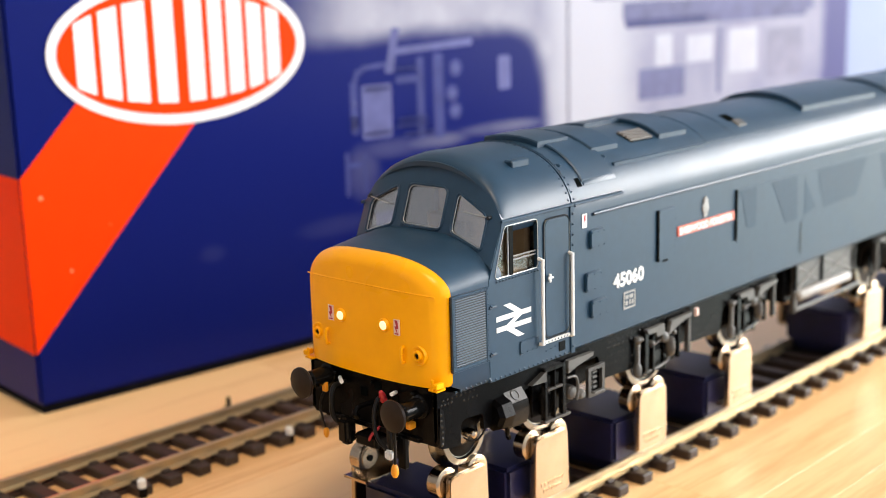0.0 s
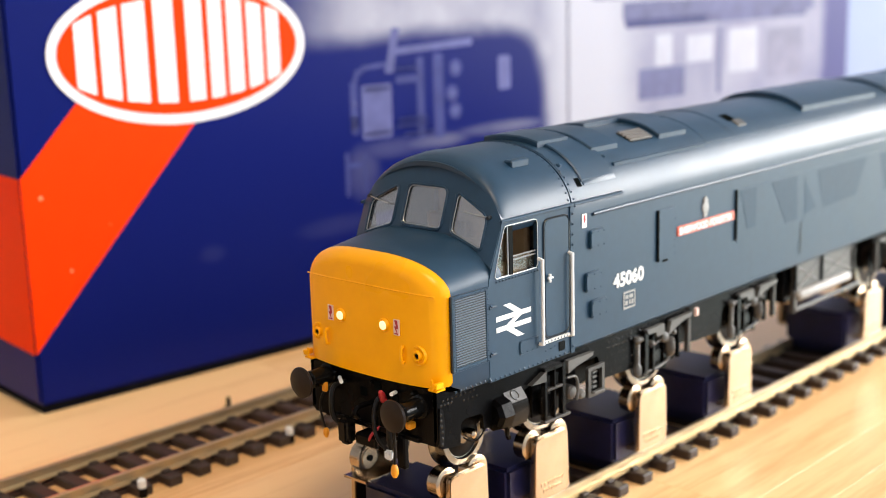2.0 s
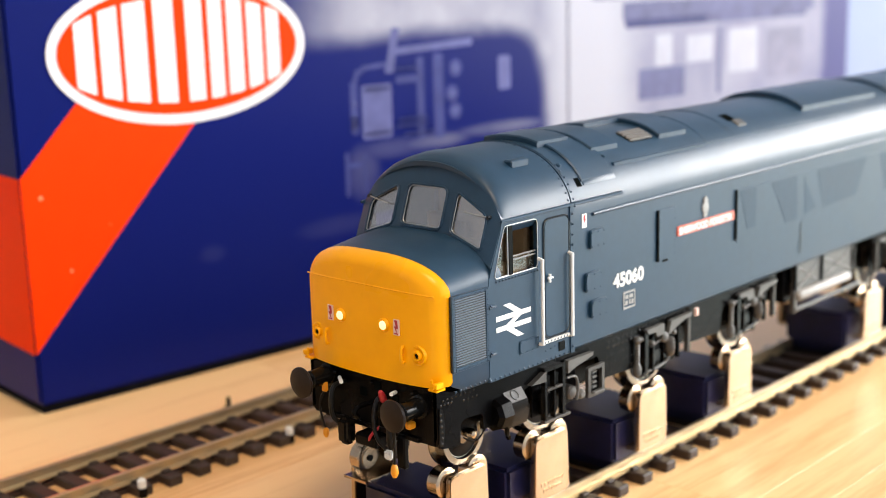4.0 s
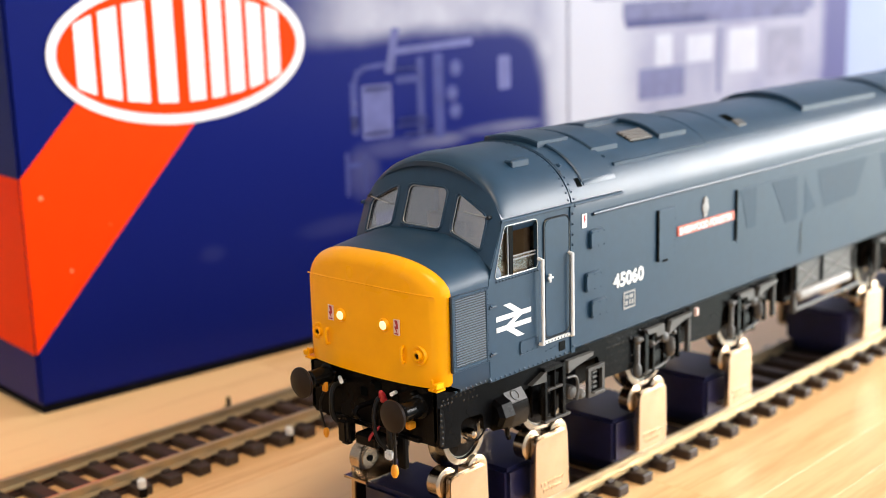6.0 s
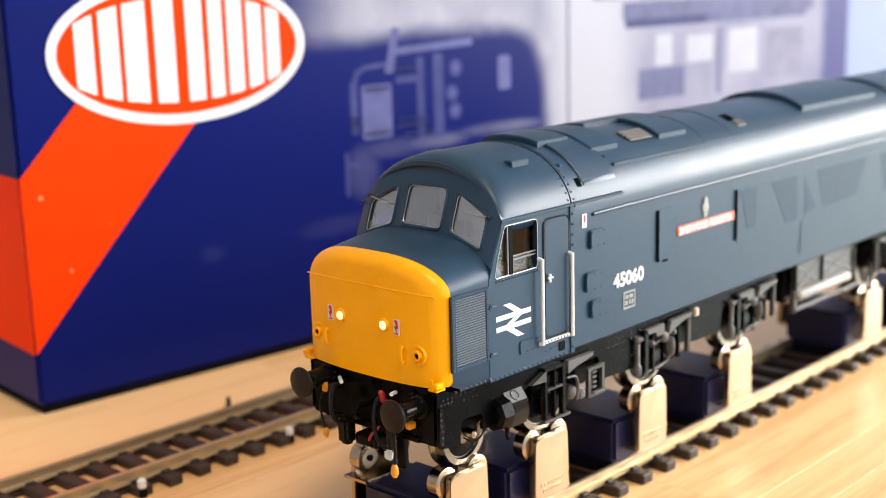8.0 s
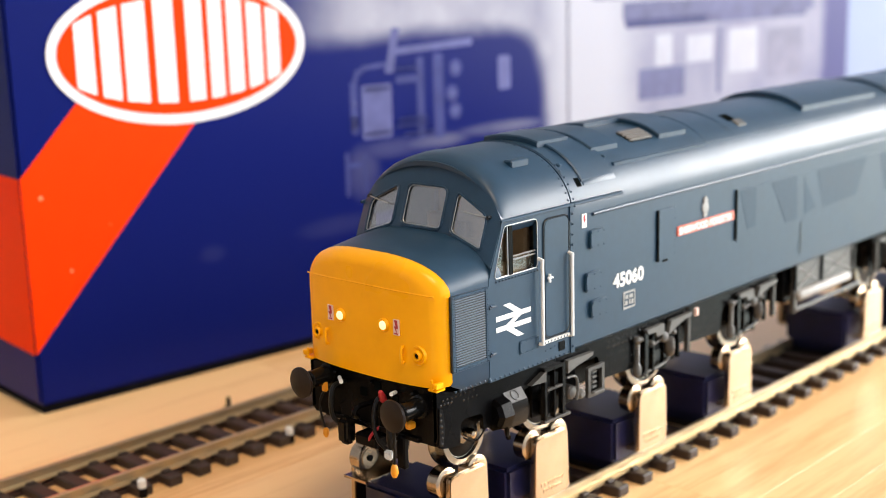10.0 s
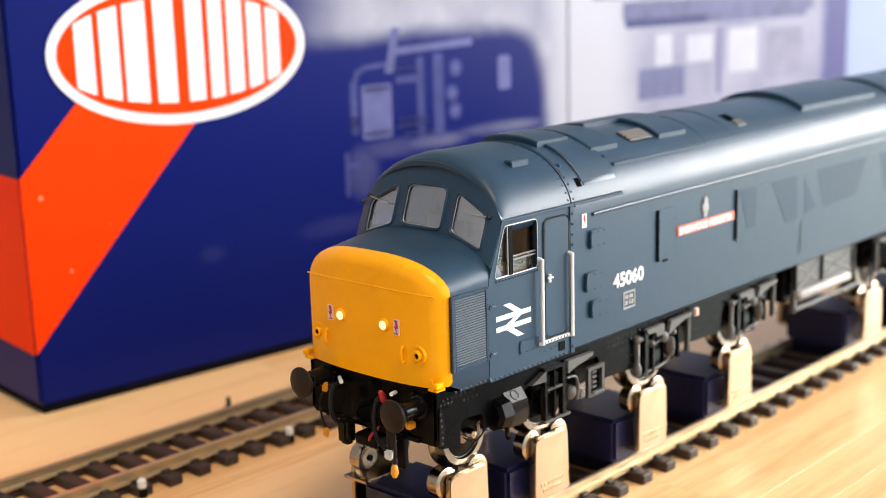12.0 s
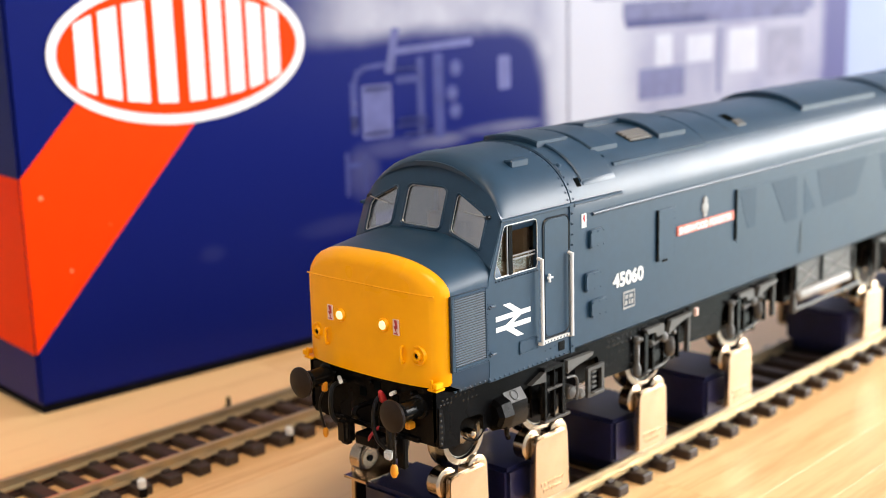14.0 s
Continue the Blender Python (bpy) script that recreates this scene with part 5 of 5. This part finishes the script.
        b = lathe(B(), (-0.40, y, z), (-0.7, y, z), [(0, 0.11), (0.03, 0.215), (0.055, 0.23), (0.08, 0.225), (0.10, 0.16), (0.11, 0.02)], 36)
        part("buffer_head", F(b), BUFFER, bf, "domed oxide brown buffer head")
    # couplings and hoses on the headstock
    b = pipe(B(), [(0.05, 0.52, 1.16), (-0.18, 0.52, 1.14), (-0.26, 0.50, 0.95), (-0.24, 0.50, 0.72), (-0.12, 0.46, 0.55)], 0.035, 8)
    part("air_hose", F(b), RUBBER, hs, "thick black hose")
    part("hose_block", F(box(B(), -0.22, 0.0, 0.24, 0.48, 0.30, 0.70, 0.06, 3)), GLOSS, hs)
    part("hose_stub", F(rod(B(), (0.03, 0.62, 1.2), (-0.12, 0.42, 1.21), 0.03, 8)), WHITE, hs, "white pipe stub")
    part("hose_stub", F(rod(B(), (0.03, -0.52, 1.21), (-0.13, -0.60, 1.24), 0.03, 8)), WHITE, hs, "white pipe stub")
    b = pipe(B(), [(0.05, 0.80, 1.0), (-0.12, 0.80, 0.98), (-0.16, 0.86, 0.8), (-0.14, 0.84, 0.58), (-0.12, 0.80, 0.42)], 0.018, 8)
    h = part("brake_pipe", F(b), RUBBER, hs, "thin black brake pipe")
    part("tap", F(box(B(), -0.14, -0.06, 0.76, 0.84, 0.98, 1.14, 0.02)), ORANGE, h, "orange tap")
    part("pipe_end", F(lathe(B(), (-0.12, 0.80, 0.44), (-0.12, 0.80, 0.28), [(0, 0.02), (0.04, 0.045), (0.1, 0.045), (0.15, 0.02)], 10)), ORANGE, h, "orange pipe end")
    b = pipe(B(), [(0.05, -0.30, 1.12), (-0.14, -0.32, 1.1), (-0.20, -0.30, 0.85), (-0.18, -0.34, 0.55), (-0.12, -0.5, 0.38)], 0.03, 8)
    h = part("brake_pipe", F(b), RUBBER, hs, "black brake pipe")
    part("tap", F(lathe(B(), (-0.02, -0.34, 1.05), (-0.16, -0.40, 1.28), [(0, 0.03), (0.04, 0.055), (0.15, 0.05), (0.22, 0.03)], 10)), RED, h, "red tap")
    part("pipe_end", F(box(B(), -0.2, -0.1, -0.60, -0.46, 0.28, 0.42, 0.03, 2)), WHITE, h, "white plastic clip")
    b = pipe(B(), [(0.05, -0.72, 0.95), (-0.15, -0.72, 0.9), (-0.2, -0.70, 0.7), (-0.18, -0.68, 0.45), (-0.18, -0.66, 0.22)], 0.022, 8)
    h = part("brake_pipe", F(b), RUBBER, hs, "thin black brake pipe")
    part("pipe_end", F(lathe(B(), (-0.18, -0.66, 0.26), (-0.18, -0.66, 0.04), [(0, 0.02), (0.05, 0.05), (0.14, 0.06), (0.2, 0.03)], 10)), ORANGE, h, "orange pipe end")
    part("tap", F(box(B(), -0.08, 0.06, -0.88, -0.78, 0.76, 0.86, 0.02)), ORANGE, h, "orange tap")
    b = pipe(B(), [(0.05, -0.16, 0.62), (-0.06, -0.14, 0.56), (-0.10, -0.10, 0.48), (-0.06, -0.06, 0.40)], 0.022, 8)
    part("hose_end", F(b), RED, hs, "red hose end")
    part("hose_clip", F(lathe(B(), (-0.02, 0.46, 0.62), (-0.14, 0.46, 0.60), [(0, 0.03), (0.06, 0.035), (0.1, 0.02)], 8)), WHITE, hs, "white hose clip")
    b = pipe(B(), [(0.05, -0.50, 0.80), (-0.10, -0.52, 0.78), (-0.14, -0.54, 0.62), (-0.10, -0.52, 0.42)], 0.045, 8)
    part("air_hose", F(b), RUBBER, hs, "thick black hose")
    for y in (-0.85, -0.05, 0.7):
        part("chain_bolt", F(lathe(B(), (0.06, y, 1.26), (-0.02, y, 1.26), [(0, 0.035), (0.05, 0.035), (0.07, 0.02)], 8)), GLOSS, hs)
    part("coupling_hook", F(pipe(B(), [(0.08, 0, 0.95), (-0.2, 0, 0.95), (-0.28, 0, 0.88), (-0.22, 0, 0.80)], 0.04, 8)), BLACK, hs, "black coupling hook")
    part("snowplough_bracket", F(box(B(), -0.02, 0.08, -0.70, -0.55, 0.12, 0.6, 0.02)), BLACK, hs)
    part("coupling_pocket", F(box(B(), -0.1, 0.9, -0.22, 0.22, 0.32, 0.5, 0.03)), BLACK, bogie, "black coupling pocket")
    # wheels
    for ax, r in ((0.95 + 0.10, 0.45), (2.86, 0.60), (5.62, 0.60), (8.5, 0.60)):
        rr = r
        zc = rr - 0.09
        xx = LEN - ax if end else ax
        b = B()
        for s in (-1, 1):
            lathe(b, (xx, s * 0.60, zc), (xx, s * 1.0, zc), [(0, rr * 0.5), (0, rr + 0.055), (0.045, rr + 0.055), (0.075, rr + 0.01), (0.10, rr), (0.25, rr - 0.012), (0.255, rr - 0.10),
                                                             (0.215, rr - 0.12), (0.20, rr * 0.4), (0.235, rr * 0.3), (0.27, rr * 0.12)], 40)
        lathe(b, (xx, -0.62, zc), (xx, 0.62, zc), [(0, 0.09), (1.24, 0.09)], 12)
        w = part("wheelset", b, WHEEL, e, "blackened metal wheelset with bright tyres", origin=(xx, 0, zc))
        for s in (-1, 1):
            part("wheel_centre", lathe(B(), (xx, s * 0.79, zc), (xx, s * 0.83, zc), [(0, 0.1), (0, rr - 0.11), (0.025, rr - 0.13), (0.03, 0.2), (0.045, 0.15)], 28), BLACK, w)
        SPINNERS.append((w, w.location.copy(), -0.6))


build_carton()
build_engine()
for ux in UNITS:
    build_roller(ux)
build_track("railway_track", 0.03, -7.0, 44.0, "model railway track under the rollers")
build_track("railway_track", 6.31, -20.0, 44.0, "empty model railway track beside the box", -0.015, 0.612, 0.05)


def build_pins():
    for x, y in ((-0.42, 5.27), (2.86, 5.26)):
        p = root("track_pin", (x, y, TABLE), "small white plastic pin beside the track", "pin", "white pins beside the track")
        part("stem", rod(B(), (x, y, TABLE), (x, y, TABLE + 0.16), 0.09, 10), BLACK, p)
        part("head", lathe(B(), (x, y, TABLE + 0.16), (x, y, 5), [(0, 0.07), (0.05, 0.085), (0.10, 0.075), (0.13, 0.08), (0.17, 0.04)], 14), WHITE, p, "white pin head")


build_pins()


def build_nail():
    x, y = 3.25, 7.62
    p = root("track_nail", (x, y, TABLE), "small dark nail standing beside the track", "nail")
    part("shank", rod(B(), (x, y, TABLE), (x, y, TABLE + 0.30), 0.05, 8, 0.04), BLACK, p)
    part("head", lathe(B(), (x, y, TABLE + 0.02), (x, y, 5), [(0, 0.13), (0.06, 0.12), (0.1, 0.05)], 12), BLACK, p)


build_nail()


# added sheet that stands in for the unknown pale background beyond the box
def build_board():
    t = root("backdrop_stand_in", (45, 13.2, TABLE), "pale blue sheet added as a stand-in for the bright background", "board")
    part("sheet", box(B(), 29, 61, 13.0, 13.3, TABLE, 27, 0.05), BOARD, t)
    for x in (33, 57):
        part("foot", prism(B(), [(13.3, TABLE), (17.5, TABLE), (13.3, 6)], "x", x - 0.2, x + 0.2), BOARD, t)


build_board()
build_table()


# ---- motions ----
def motions():
    e = bpy.data.objects["toy_locomotive"]
    base = e.location / K
    # the running engine trembles by a few hundredths of a millimetre on its rollers
    sway = [(0, 1), (0.5, 0), (1, 1.5), (1.5, -0.3), (2, 0.6), (2.5, 1), (3, 0.7), (4.2, 0.3), (5.5, -0.2), (6, 0.8), (6.5, -0.5), (7, 0), (7.5, -0.5), (8, 0.6),
            (9.2, 0.2), (10.5, 0.3), (11, 0), (11.5, 0.8), (12, 0.4), (12.5, 0), (13, -0.4), (13.5, -0.8), (14, -0.3)]
    walk(e, [(t, pose((base.x + a * 0.010) * K, base.y * K, (base.z - 0.004 + a * -0.004) * K)) for t, a in sway])
    for ob, c, turns in SPINNERS:
        step = 0.2 if abs(turns) < 1 else 0.1
        n = round(14 / step)
        walk(ob, [(k * step, pose(c.x, c.y, c.z, 0, turns * 360 * k * step, 0)) for k in range(n + 1)])


motions()
